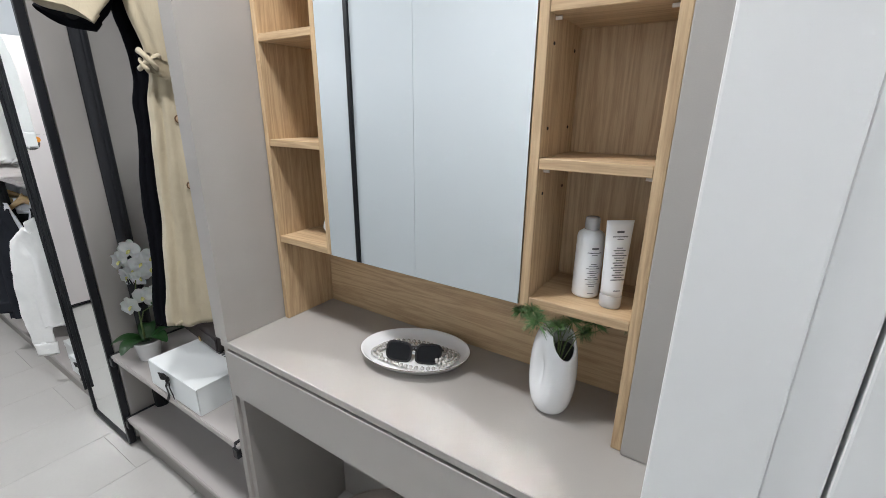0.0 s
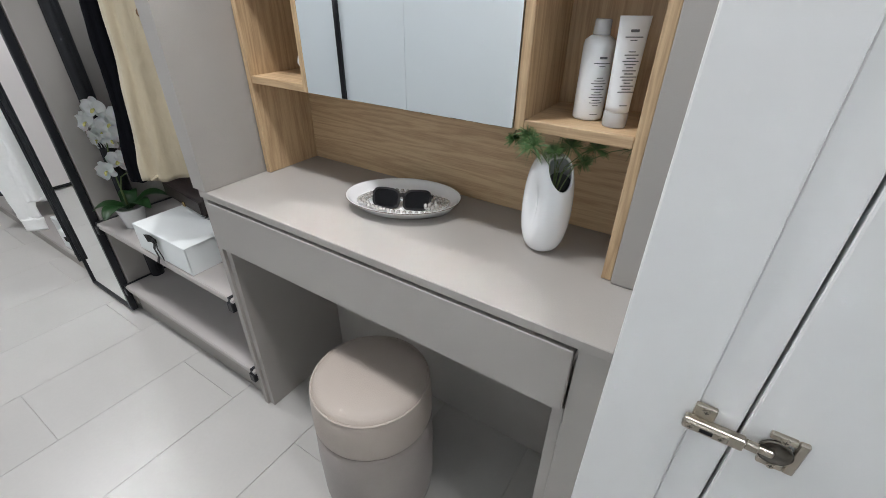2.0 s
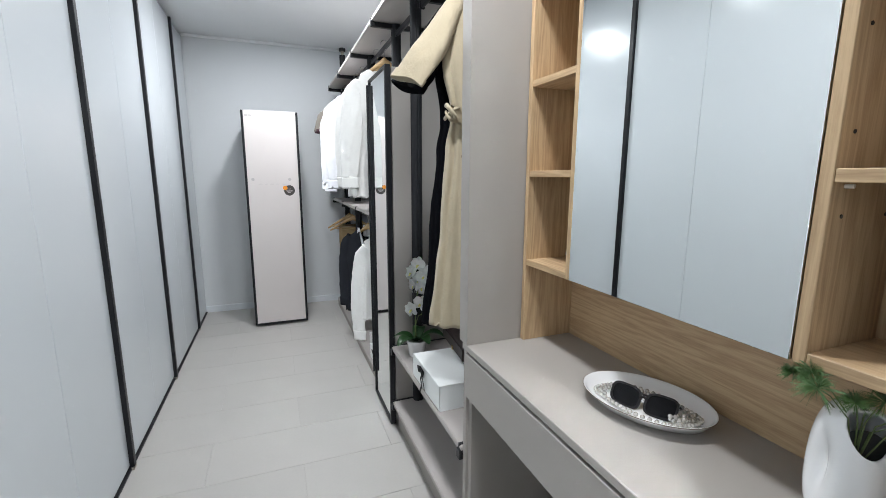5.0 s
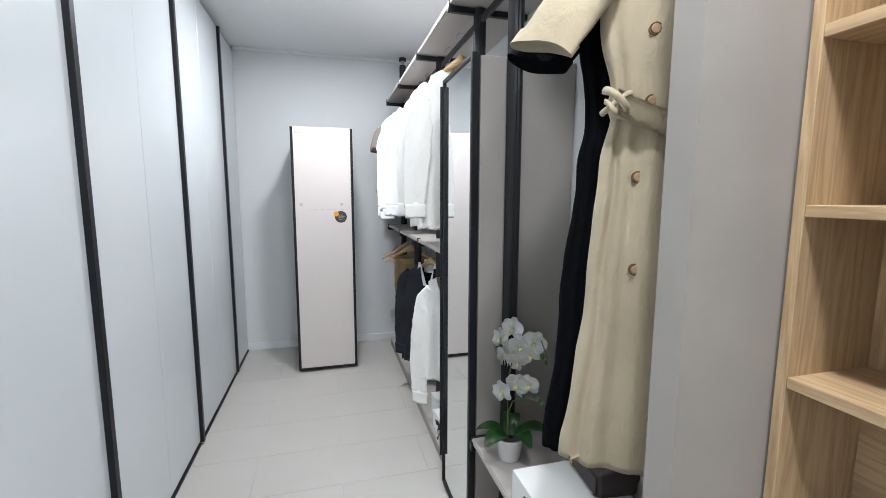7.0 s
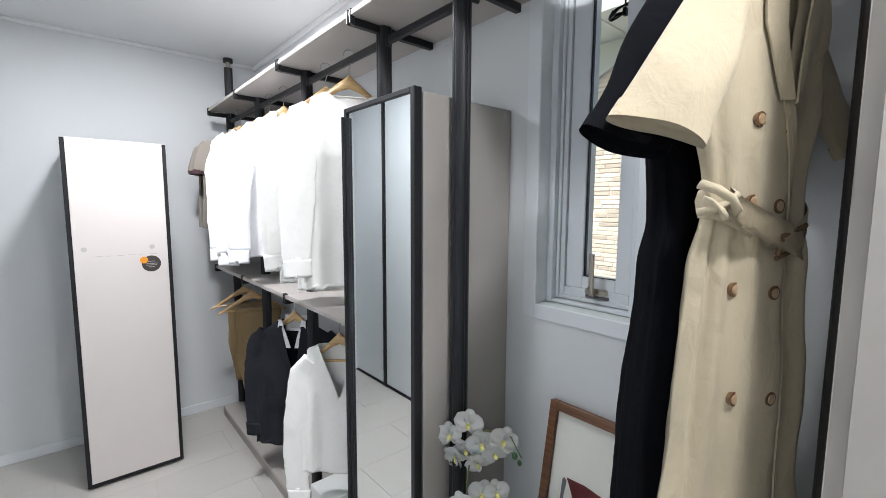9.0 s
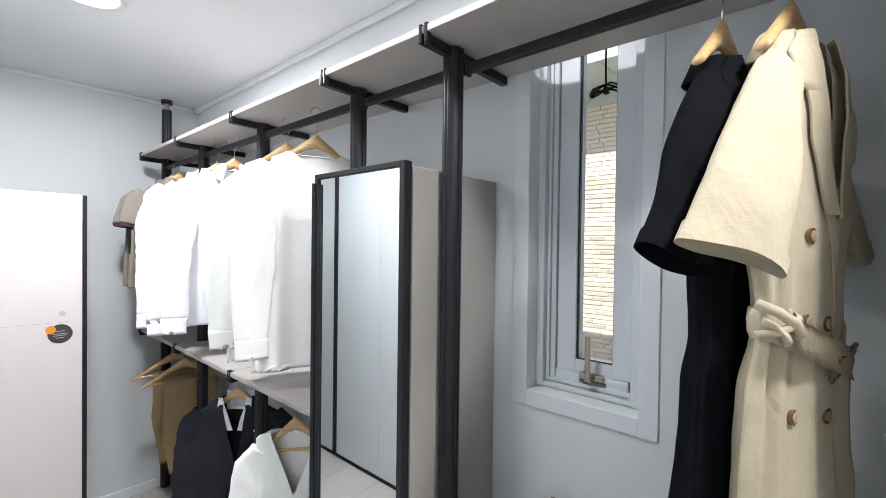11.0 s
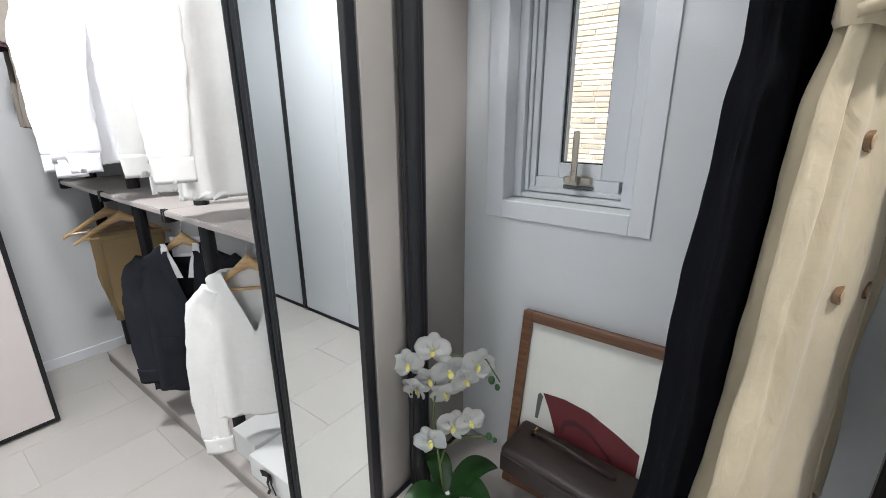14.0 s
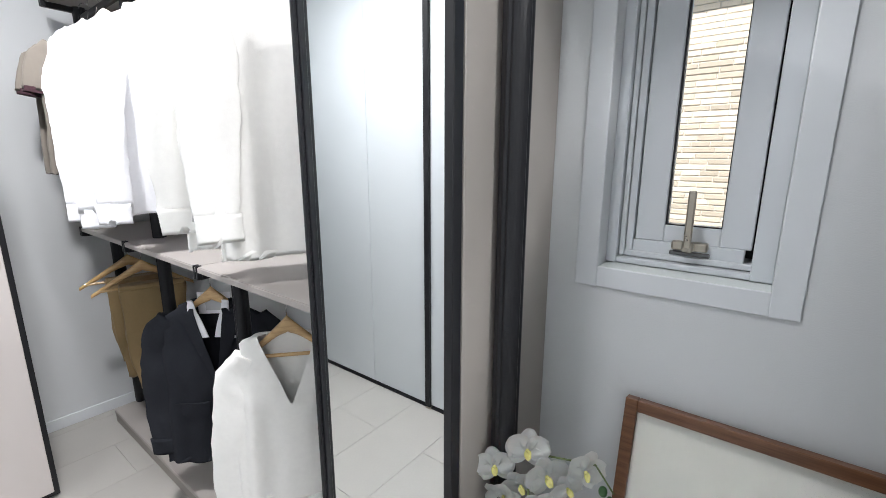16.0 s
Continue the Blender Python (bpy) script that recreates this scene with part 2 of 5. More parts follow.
box(bm, WALL_X - 0.018, WALL_X, 0.05, FAR_Y, CEILING - 0.03, CEILING, 0.004)
box(bm, CLOSET_X, WALL_X - 0.02, FAR_Y - 0.018, FAR_Y, CEILING - 0.022, CEILING, 0.004)
setting("trim", bm, M_CEIL, "slim white ceiling moulding", "moulding")

# window lining, sash and glass
bm = bmesh.new()
T0 = WALL_X - 0.005
box(bm, T0, WALL_X + 0.0, 0.432, WY0, 1.128, 2.34, 0.0015)
box(bm, T0, WALL_X + 0.0, WY1, 0.826, 1.128, 2.34, 0.0015)
box(bm, T0, WALL_X + 0.0, WY0, WY1, 1.128, WZ0, 0.0015)
box(bm, T0, WALL_X + 0.0, WY0, WY1, WZ1, 2.34, 0.0015)
win = setting("window_1", bm, M_TRIM, "narrow white tilt window with grey handle", "window")
bm = bmesh.new()
F0, F1 = 0.442, 0.53
for ins, x0, w in ((0.0, 0.425, 0.022), (0.0235, 0.442, 0.010), (0.035, 0.448, 0.014)):
    a0, a1, b0, b1 = WY0 + ins, WY1 - ins, WZ0 + ins * 0.6 + 0.003, WZ1 - ins * 0.6
    if ins == 0.0:
        box(bm, x0, F1, a0, a0 + 0.0355, b0, b1, 0.0015)
    box(bm, x0, F1, a1 - w, a1, b0, b1, 0.0015)
    box(bm, x0 + 0.004, F1, a0 + w, a1 - w, b0, b0 + (0.031 if ins > 0.03 else 0.012), 0.0015)
    box(bm, x0 + 0.004, F1, a0 + w, a1 - w, b1 - 0.012, b1, 0.0015)
part("window_frame", bm, M_PVC, win)
S0, S1, SW = 0.455, 0.505, 0.036
sy0, sy1, sz0, sz1 = 0.530, 0.727, WZ0 + 0.055, WZ1 - 0.036
bm = bmesh.new()
box(bm, S0, S1, sy0 - 0.014, sy0 + 0.038, sz0, sz1, 0.002)
box(bm, S0, S1, sy1 - 0.056, sy1, sz0, sz1, 0.002)
box(bm, S0, S1, sy0 + 0.038, sy1 - 0.056, sz0, sz0 + SW, 0.002)
box(bm, S0, S1, sy0 + 0.038, sy1 - 0.056, sz1 - SW, sz1, 0.002)
sash = part("sash", bm, M_PVC, win)
bm = bmesh.new()
gy0, gy1, gz0, gz1 = sy0 + 0.038, sy1 - 0.056, sz0 + SW, sz1 - SW
for a in ((S0 + 0.006, S0 + 0.016, gy0, gy0 + 0.002, gz0, gz1), (S0 + 0.006, S0 + 0.016, gy1 - 0.004, gy1, gz0, gz1), (S0 + 0.006, S0 + 0.016, gy0 + 0.002, gy1 - 0.004, gz0, gz0 + 0.002), (S0 + 0.006, S0 + 0.016, gy0 + 0.002, gy1 - 0.004, gz1 - 0.004, gz1)):
    box(bm, *a)
part("gasket", bm, M_BLACK, sash, "black rubber glazing gasket")
M_GLASS = bpy.data.materials.new("window_glass")
M_GLASS.use_nodes = True
gb = M_GLASS.node_tree.nodes["Principled BSDF"]
gb.inputs["Transmission Weight"].default_value, gb.inputs["Roughness"].default_value, gb.inputs["IOR"].default_value = 1.0, 0.0, 1.01
gb.inputs["Base Color"].default_value = (0.97, 0.99, 0.98, 1)
pane = part("pane", B(0.478, 0.484, gy0 - 0.004, gy1 + 0.004, gz0 - 0.004, gz1 + 0.004), M_GLASS, sash)
pane.visible_shadow = False
bm = bmesh.new()
box(bm, 0.436, S0, 0.586, 0.652, 1.216, 1.234, 0.004, 2)
box(bm, 0.418, 0.436, 0.610, 0.631, 1.216, 1.237, 0.003)
box(bm, 0.414, 0.424, 0.614, 0.628, 1.224, 1.339, 0.003, 2)
handle = part("handle", bm, M_NICKEL, sash, "brushed grey metal tilt handle")
part("latch_plate", B(0.447, S0, 0.582, 0.656, 1.203, 1.212, 0.002), material("latch_grey", (0.12, 0.12, 0.125), 0.5), sash, "dark grey latch plate")
# black sheets close off the gaps between frame and sash
part("backing", B(0.51, 0.525, WY0, 0.545, WZ0, WZ1), M_BLACK, win, "black backing sheet behind the frame joints")
part("backing", B(0.51, 0.525, 0.712, WY1, WZ0, WZ1), M_BLACK, win, "black backing sheet behind the frame joints")
part("sill", B(T0 + 0.004, F0, WY0, WY1, WZ0 - 0.012, WZ0 + 0.001, 0.001), material("sill_white", (0.72, 0.77, 0.76), 0.25), win, "glossy pale window sill")

# sliding wardrobe doors along the west side
DOORS = [(2.838, FAR_Y, [], True), (1.905, 2.838, [2.345], True), (0.998, 1.905, [1.45], True), (-1.35, 0.998, [0.515, -0.42], False), (BACK_Y, -1.35, [-1.9], True)]
for y0, y1, seams, profile in DOORS:
    door = thing("sliding_door", (CLOSET_X, y0, 0), "tall glossy pale wardrobe sliding door with black edge profile", "wardrobe door", "sliding wardrobe doors")
    edges = [y0 + 0.022] + sorted(seams) + [y1 - 0.014]
    for a, b in zip(edges, edges[1:]):
        part("panel", B(-0.03, 0, a - y0 + 0.0008, b - y0 - 0.0008, 0.02, CEILING - 0.025, 0.0015), M_CLOSET, door)
    bm = bmesh.new()
    box(bm, -0.03, 0.018, -0.020, 0.008, 0.012, CEILING - 0.025, 0.002)
    box(bm, -0.03, 0.006, 0.008, 0.022, 0.012, CEILING - 0.025, 0.001)
    part("handle_profile", bm, M_BLACK, door, "black vertical handle profile")
    part("guide", B(-0.02, 0.018, -0.026, 0.01, 0.0, 0.011, 0.002), M_NICKEL, door, "small metal floor guide")
setting("closet_track", B(CLOSET_X - 0.05, CLOSET_X - 0.032, BACK_Y, FAR_Y, 0, CEILING), M_CLOSET, "pale lining behind the sliding doors", "lining")
setting("floor_rail", B(CLOSET_X - 0.03, CLOSET_X + 0.008, BACK_Y, FAR_Y, 0.0, 0.011, 0.002), M_BLACK, "thin dark bottom rail of the sliding doors", "rail")

# ceiling lamps; those at y 0.93 and -1.6 are added fills, out of view
M_LED = bpy.data.materials.new("led_diffuser")
M_LED.use_nodes = True
lb = M_LED.node_tree.nodes["Principled BSDF"]
lb.inputs["Emission Color"].default_value, lb.inputs["Emission Strength"].default_value = (0.95, 0.98, 1, 1), 12.0
for lx, ly in LAMPS:
    ob = thing("ceiling_light", (lx, ly, CEILING), "round white recessed ceiling light, switched on; two of the four are added unseen fills", "ceiling light", "ceiling lights")
    bm = lathe(bmesh.new(), [(0.085, 0.0), (0.105, 0.0), (0.107, -0.006), (0.100, -0.012), (0.085, -0.010), (0.085, 0.0)], 40, caps=False)
    part("rim", bm, M_WHITE, ob, smooth=True)
    part("diffuser", lathe(bmesh.new(), [(0.0840, -0.002), (0.0845, -0.008), (0.05, -0.009), (0.005, -0.009)], 40), M_LED, ob, "glowing white diffuser")

# white folding panels beside the dressing table
pan = thing("folding_door", (-0.04, -1.003, 0), "white moulded folding door standing open beside the dressing table", "folding door")
bm = bmesh.new()
box(bm, -0.005, 0.03, -0.105, 0.0, 0.005, 2.35, 0.003, 2)
box(bm, -0.001, 0.03, -0.151, -0.1048, 0.005, 2.35, 0.002)
part("stile", bm, M_WHITE, pan)
bm = bmesh.new()
box(bm, -0.003, 0.028, -0.60, -0.1545, 0.005, 2.35, 0.003, 2)
box(bm, -0.003, 0.028, -1.08, -0.605, 0.005, 2.35, 0.003, 2)
part("leaf", bm, M_WHITE, pan)
part("seal", B(-0.0005, 0.022, -1.05, -0.1548, 0.02, 2.33), material("seal_grey", (0.36, 0.36, 0.355), 0.6), pan, "grey seal strip between the leaves")
setting("wall_side", B(-0.005, WALL_X, BACK_Y, -1.003, 0, CEILING), M_TRIM, "plain white partition behind the folding door", "wall")

# ---------------------------------------------------------------- dressing table and mirror unit
DESK = 0.795
L_IN, R_IN = -0.022, -0.950
van = thing("dressing_table", (0, 0, 0), "built-in greige laminate dressing table with one wide drawer", "dressing table")
bm = B(0.0, 0.106, L_IN + 0.004, 0.036, DESK + 0.001, CEILING - 0.002)
box(bm, 0.106, WALL_X - 0.002, L_IN + 0.004, 0.016, DESK + 0.001, CEILING - 0.002)
part("tall_side", bm, M_GREIGE, van)
part("end_strip", B(0.020, 0.106, 0.0364, 0.057, DESK + 0.001, 2.03, 0.0015), M_GREIGE, van)
part("filler", B(0.168, WALL_X - 0.002, -1.0, R_IN - 0.001, DESK + 0.001, CEILING - 0.002, 0.0015), M_GREIGE, van)
part("top", B(0.0, WALL_X - 0.002, -1.0, 0.016, DESK - 0.019, DESK, 0.0015), M_GREIGE, van)
bm = bmesh.new()
box(bm, 0.006, WALL_X - 0.002, -0.004, 0.016, 0.0, DESK - 0.02, 0.001)
box(bm, 0.014, WALL_X - 0.002, -0.026, -0.0045, 0.0, 0.628, 0.001)
part("leg_panel", bm, M_GREIGE, van)
bm = bmesh.new()
box(bm, 0.006, WALL_X - 0.002, -1.0, -0.952, 0.0, DESK - 0.02, 0.001)
box(bm, 0.014, WALL_X - 0.002, -0.951, -0.93, 0.0, 0.628, 0.001)
part("leg_panel", bm, M_GREIGE, van)
part("back_panel", B(0.345, 0.36, -0.93, -0.026, 0.0, 0.62), M_GREIGE, van)
drawer = part("drawer", B(0.0, 0.018, -0.947, -0.006, 0.632, 0.768, 0.0015), M_GREIGE, van)
part("drawer_box", B(0.02, 0.34, -0.928, -0.028, 0.645, 0.74), M_EDGE, drawer)

OAK_X, OAK_TOP = 0.176, 2.25
unit = thing("mirror_cabinet", (0, 0, DESK), "oak wall unit with open cubbies either side of a mirror", "mirror cabinet")
Z = lambda z: z - DESK
part("side", B(OAK_X, WALL_X - 0.004, L_IN - 0.016, L_IN, 0.001, Z(OAK_TOP), 0.001), M_OAK, unit)
part("side", B(OAK_X, WALL_X - 0.004, R_IN, R_IN + 0.017, 0.001, Z(OAK_TOP), 0.001), M_OAK, unit)
part("back", B(0.345, 0.36, R_IN + 0.018, L_IN - 0.017, 0.001, Z(1.03)), M_OAK_Y, unit)
part("back", B(0.345, 0.36, R_IN + 0.018, L_IN - 0.017, Z(1.0305), Z(OAK_TOP)), M_OAK, unit)
part("divider", B(OAK_X, 0.344, -0.238, -0.222, Z(1.028), Z(OAK_TOP), 0.001), M_OAK, unit)
part("divider", B(OAK_X, 0.344, -0.757, -0.740, Z(1.028), Z(OAK_TOP), 0.001), M_OAK, unit)
for z in (1.028, 1.283, 1.525, 1.77, 2.01, 2.233):
    part("shelf", B(OAK_X + 0.001, 0.344, -0.2215, L_IN - 0.0165, Z(z), Z(z) + 0.017, 0.001), M_OAK_Y, unit)
for z in (1.028, 1.280, 1.515, 1.76, 2.01, 2.233):
    part("shelf", B(OAK_X + 0.001, 0.344, R_IN + 0.0175, -0.7575, Z(z), Z(z) + 0.018, 0.001), M_OAK_Y, unit)
part("carcass", B(OAK_X + 0.006, 0.344, -0.7395, -0.2385, Z(1.030), Z(OAK_TOP)), M_OAK_Y, unit)
door = part("mirror_door", B(OAK_X - 0.003, OAK_X + 0.005, -0.7385, -0.2405, Z(1.029), Z(OAK_TOP) - 0.002, 0.001), M_MIRROR, unit, "frameless mirror glass door")
# pin holes are near-black discs on the oak, their inner shade painted
M_PIN = material("pin_hole", (0.02, 0.017, 0.015), 0.7)
M_CLIP = material("clear_peg", (0.7, 0.66, 0.6), 0.15)
for y, s in ((-0.757, -1), (-0.222, 1)):
    for x in (0.205, 0.31):
        for z in (1.235, 1.345, 1.475):
            part("pin_hole", cylinder(bmesh.new(), (x, y - 0.0005 * s, Z(z)), (x, y + 0.0012 * s, Z(z)), 0.0028, seg=10), M_PIN, unit)
for y in (-0.764, -0.926):
    for z in (1.272, 1.507):
        part("shelf_peg", cylinder(bmesh.new(), (0.20, y - 0.005, Z(z) + 0.003), (0.20, y + 0.005, Z(z) + 0.003), 0.003, seg=10), M_CLIP, unit, "clear plastic shelf peg")

# ---------------------------------------------------------------- hanging shelf system
POST_X = 0.152
POSTS = [0.052, 0.860, 1.272, 1.912, 2.560, 3.155]
TOP_Z, MID_Z, LOW_Z = 2.072, 1.045, 0.052
SH0, SH1 = 0.022, 0.372


def post(y):
    ob = thing("shelf_post", (POST_X if y > 1.0 else 0.130, y, 0), "round black aluminium shelving post", "shelf post", "shelving posts")
    bm = bmesh.new()
    ring = []
    for k in range(32):
        a = 2 * math.pi * k / 32
        r = 0.026 * (1 - 0.10 * (abs(math.sin(2 * a)) < 0.2))
        ring.append((r * math.cos(a), r * math.sin(a)))
    lo = [bm.verts.new((x, yy, 0.004)) for x, yy in ring]
    top = 2.37 if y > 3 else TOP_Z - 0.003
    hi = [bm.verts.new((x, yy, top)) for x, yy in ring]
    for k in range(32):
        bm.faces.new((lo[k], lo[(k + 1) % 32], hi[(k + 1) % 32], hi[k]))
    bm.faces.new(lo[::-1]), bm.faces.new(hi)
    part("tube", bm, M_BLACK, ob, smooth=False)
    part("foot", cylinder(bmesh.new(), (0, 0, 0), (0, 0, 0.012), 0.034), M_BLACK, ob)
    if y < 3:
        return ob
    part("screw_jack", cylinder(bmesh.new(), (0, 0, 2.36), (0, 0, 2.41), 0.014), M_NICKEL, ob, "bare metal adjusting screw")
    part("cap", cylinder(bmesh.new(), (0, 0, 2.405), (0, 0, 2.43), 0.030), M_BLACK, ob)
    return ob


posts = []
for y in POSTS:
    ob = post(y)
    posts.append(ob)
    heights = [TOP_Z]
    if y > 1.0:
        heights += [MID_Z]
    for z in heights:
        bm = bmesh.new()
        box(bm, SH0 + 0.004 - POST_X, SH1 - 0.01 - POST_X, -0.011, 0.011, z - 0.026, z - 0.002, 0.002)
        box(bm, SH0 - 0.006 - POST_X, SH0 + 0.012 - POST_X, -0.014, -0.004, z - 0.024, z + 0.022, 0.002)
        box(bm, SH0 - 0.006 - POST_X, SH0 + 0.012 - POST_X, 0.004, 0.014, z - 0.024, z + 0.022, 0.002)
        if y < 1.0:
            bmesh.ops.translate(bm, verts=bm.verts[:], vec=(POST_X - 0.130, 0, 0))
        part("bracket", bm, M_BLACK, ob)


def shelf(y0, y1, z, label="greige laminate shelf board on black brackets", x0=SH0, x1=SH1, name="shelf_board"):
    ob = thing(name, (x0, y0, z), label, "shelf", "shelving boards")
    part("board", B(0, x1 - x0, 0.0025, y1 - y0 - 0.0025, 0, 0.019, 0.001), M_SHELF, ob)
    bm = bmesh.new()
    box(bm, -0.0035, 0.0, 0.0025, y1 - y0 - 0.0025, 0.0, 0.0165, 0.001)
    part("edge_strip", bm, M_SHELF, ob)
    return ob


for a, b in zip(POSTS, POSTS[1:]):
    shelf(a, b, TOP_Z)
    if a > 1.2:
        shelf(a, b, MID_Z)
shelf(1.272, 3.16, LOW_Z, "low greige shelf board just above the floor", 0.03, SH1)
NEAR_Z, NEAR_LOW = 0.425, 0.128
shelf(0.016, 0.885, NEAR_Z, "greige shelf board under the hanging dresses", 0.004, SH1)
shelf(0.016, 0.885, NEAR_LOW, "low greige shelf board near the floor", 0.004, SH1)
bm = bmesh.new()
for a, b in ((0.016, 0.885), (1.272, 3.16)):
    box(bm, 0.03, 0.045, a, b, 0.0, 0.05 if a > 1 else NEAR_LOW - 0.002)
kick = tagged(part("kick_board", bm, M_EDGE), "shadowed greige kick board below the low shelves", "kick board", kind="structure")
for y in (0.03, 0.873):
    for z in (NEAR_Z, NEAR_LOW):
        ob = thing("support_bracket", (0.0, y, z), "black metal shelf arm with squared end cap", "shelf bracket", "shelf brackets")
        bm = bmesh.new()
        box(bm, -0.006, 0.014, -0.012, 0.012, -0.026, 0.008, 0.002)
        box(bm, 0.014, 0.38, -0.011, 0.0, -0.02, -0.001)
        box(bm, 0.0, 0.38, 0.0, 0.011, -0.02, 0.022, 0.001)
        part("arm", bm, M_BLACK, ob)


def rod(y0, y1, z):
    ob = thing("clothes_rail", (POST_X, y0, z), "slim black hanging rail between posts", "clothes rail", "clothes rails")
    bm = bmesh.new()
    box(bm, -0.008, 0.008, 0.026, y1 - y0 - 0.026, -0.014, 0.014, 0.005, 2)
    part("bar", bm, M_BLACK, ob)
    part("socket", B(-0.012, 0.012, 0.022, 0.034, -0.018, 0.018, 0.003), M_BLACK, ob)
    part("socket", B(-0.012, 0.012, y1 - y0 - 0.034, y1 - y0 - 0.022, -0.018, 0.018, 0.003), M_BLACK, ob)


RAIL_TOP, RAIL_LOW = 2.022, 0.99
for a, b in zip(POSTS, POSTS[1:]):
    rod(a, b, RAIL_TOP)
    if a > 1.2:
        rod(a, b, RAIL_LOW)

# tall cabinet with a mirror door
cab = thing("mirror_wardrobe", (0, 0.893, 0), "tall narrow greige cabinet with black-framed mirror door", "cabinet")
part("body", B(0.022, SH1, -0.004, 0.368, 0.03, 1.768, 0.0015), M_GREIGE, cab)
part("plinth", B(0.04, SH1, 0.005, 0.36, 0.0, 0.03), M_BLACK, cab)
bm = bmesh.new()
W, FR = 0.374, 0.0145
box(bm, -0.008, 0.018, -0.004, FR, 0.012, 1.778, 0.002)
box(bm, -0.008, 0.018, W - FR, W, 0.012, 1.778, 0.002)
box(bm, -0.008, 0.018, FR, W - FR, 0.012, 0.012 + FR, 0.002)
box(bm, -0.008, 0.018, FR, W - FR, 1.778 - FR, 1.778, 0.002)
mdoor = part("door", bm, M_BLACK, cab, "slim black metal door frame")
part("mirror", B(-0.001, 0.012, FR - 0.001, W - FR + 0.001, 0.027, 1.763), M_MIRROR, mdoor, "silver mirror glass")
bm = bmesh.new()
box(bm, -0.019, -0.008, W - 0.009, W - 0.002, 0.14, 1.752, 0.002)
part("pull", bm, M_BLACK, mdoor)

# clothes care cabinet at the far end
SX, SY, SH, SWD = -0.505, 2.722, 1.785, 0.424
sty = thing("clothes_care_cabinet", (SX, SY, 0), "tall freestanding clothes-care appliance, pale pink-beige front with black edges", "appliance")
part("body", B(-SWD / 2, SWD / 2, 0.024, 0.575, 0.01, SH - 0.008, 0.003), material("appliance_side", (0.035, 0.033, 0.033), 0.5), sty)
part("edge_frame", B(-SWD / 2 - 0.001, SWD / 2 + 0.001, 0.001, 0.023, 0.012, SH, 0.002), M_BLACK, sty, "black door edge")
fr = part("door", B(-SWD / 2 + 0.017, SWD / 2 - 0.017, -0.004, 0.0015, 0.032, SH + 0.001, 0.002), M_PINK, sty, "matt pale pink-beige door panel")
part("foot", B(-SWD / 2 + 0.01, SWD / 2 - 0.01, 0.06, 0.55, 0.0, 0.01), M_BLACK, sty)

# ---------------------------------------------------------------- floor
floor = setting("floor", B(CLOSET_X - 0.85, WALL_X + 0.2, BACK_Y - 0.15, FAR_Y + 0.15, -0.12, -0.0035), M_GROUT, "pale grey-beige floor of long matt tiles", "floor")
TL, TW = 0.80, 0.313
tile_mesh = {}
row = -9
while True:
    y0 = 0.12 + row * TW
    if y0 > FAR_Y:
        break
    x = (-0.046 if row % 2 == 0 else -0.448) - 2 * TL
    while x < WALL_X:
        a, b = max(x, CLOSET_X - 0.05), min(x + TL, WALL_X)
        c, d = max(y0, BACK_Y), min(y0 + TW, FAR_Y)
        if b - a > 0.01 and d - c > 0.01:
            key = (round(b - a, 3), round(d - c, 3))
            if key not in tile_mesh:
                tile_mesh[key] = finish(B(0.0007, b - a - 0.0007, 0.0007, d - c - 0.0007, -0.008, 0.0, 0.0006), "tile", M_TILE)
            t = new("tile", tile_mesh[key])
            t.parent = floor
            t.location = (a, c, 0)
        x += TL
    row += 1

# ---------------------------------------------------------------- cloth and clothes
from mathutils.bvhtree import BVHTree


def smooth_keys(keys, z):
    """Values at z between rows of keys (z first, falling)."""
    for a, b in zip(keys, keys[1:]):
        if b[0] <= z <= a[0]:
            f = (a[0] - z) / (a[0] - b[0])
            f = f * f * (3 - 2 * f)
            return [p + (q - p) * f for p, q in zip(a[1:], b[1:])]
    return list(keys[-1][1:]) if z < keys[-1][0] else list(keys[0][1:])


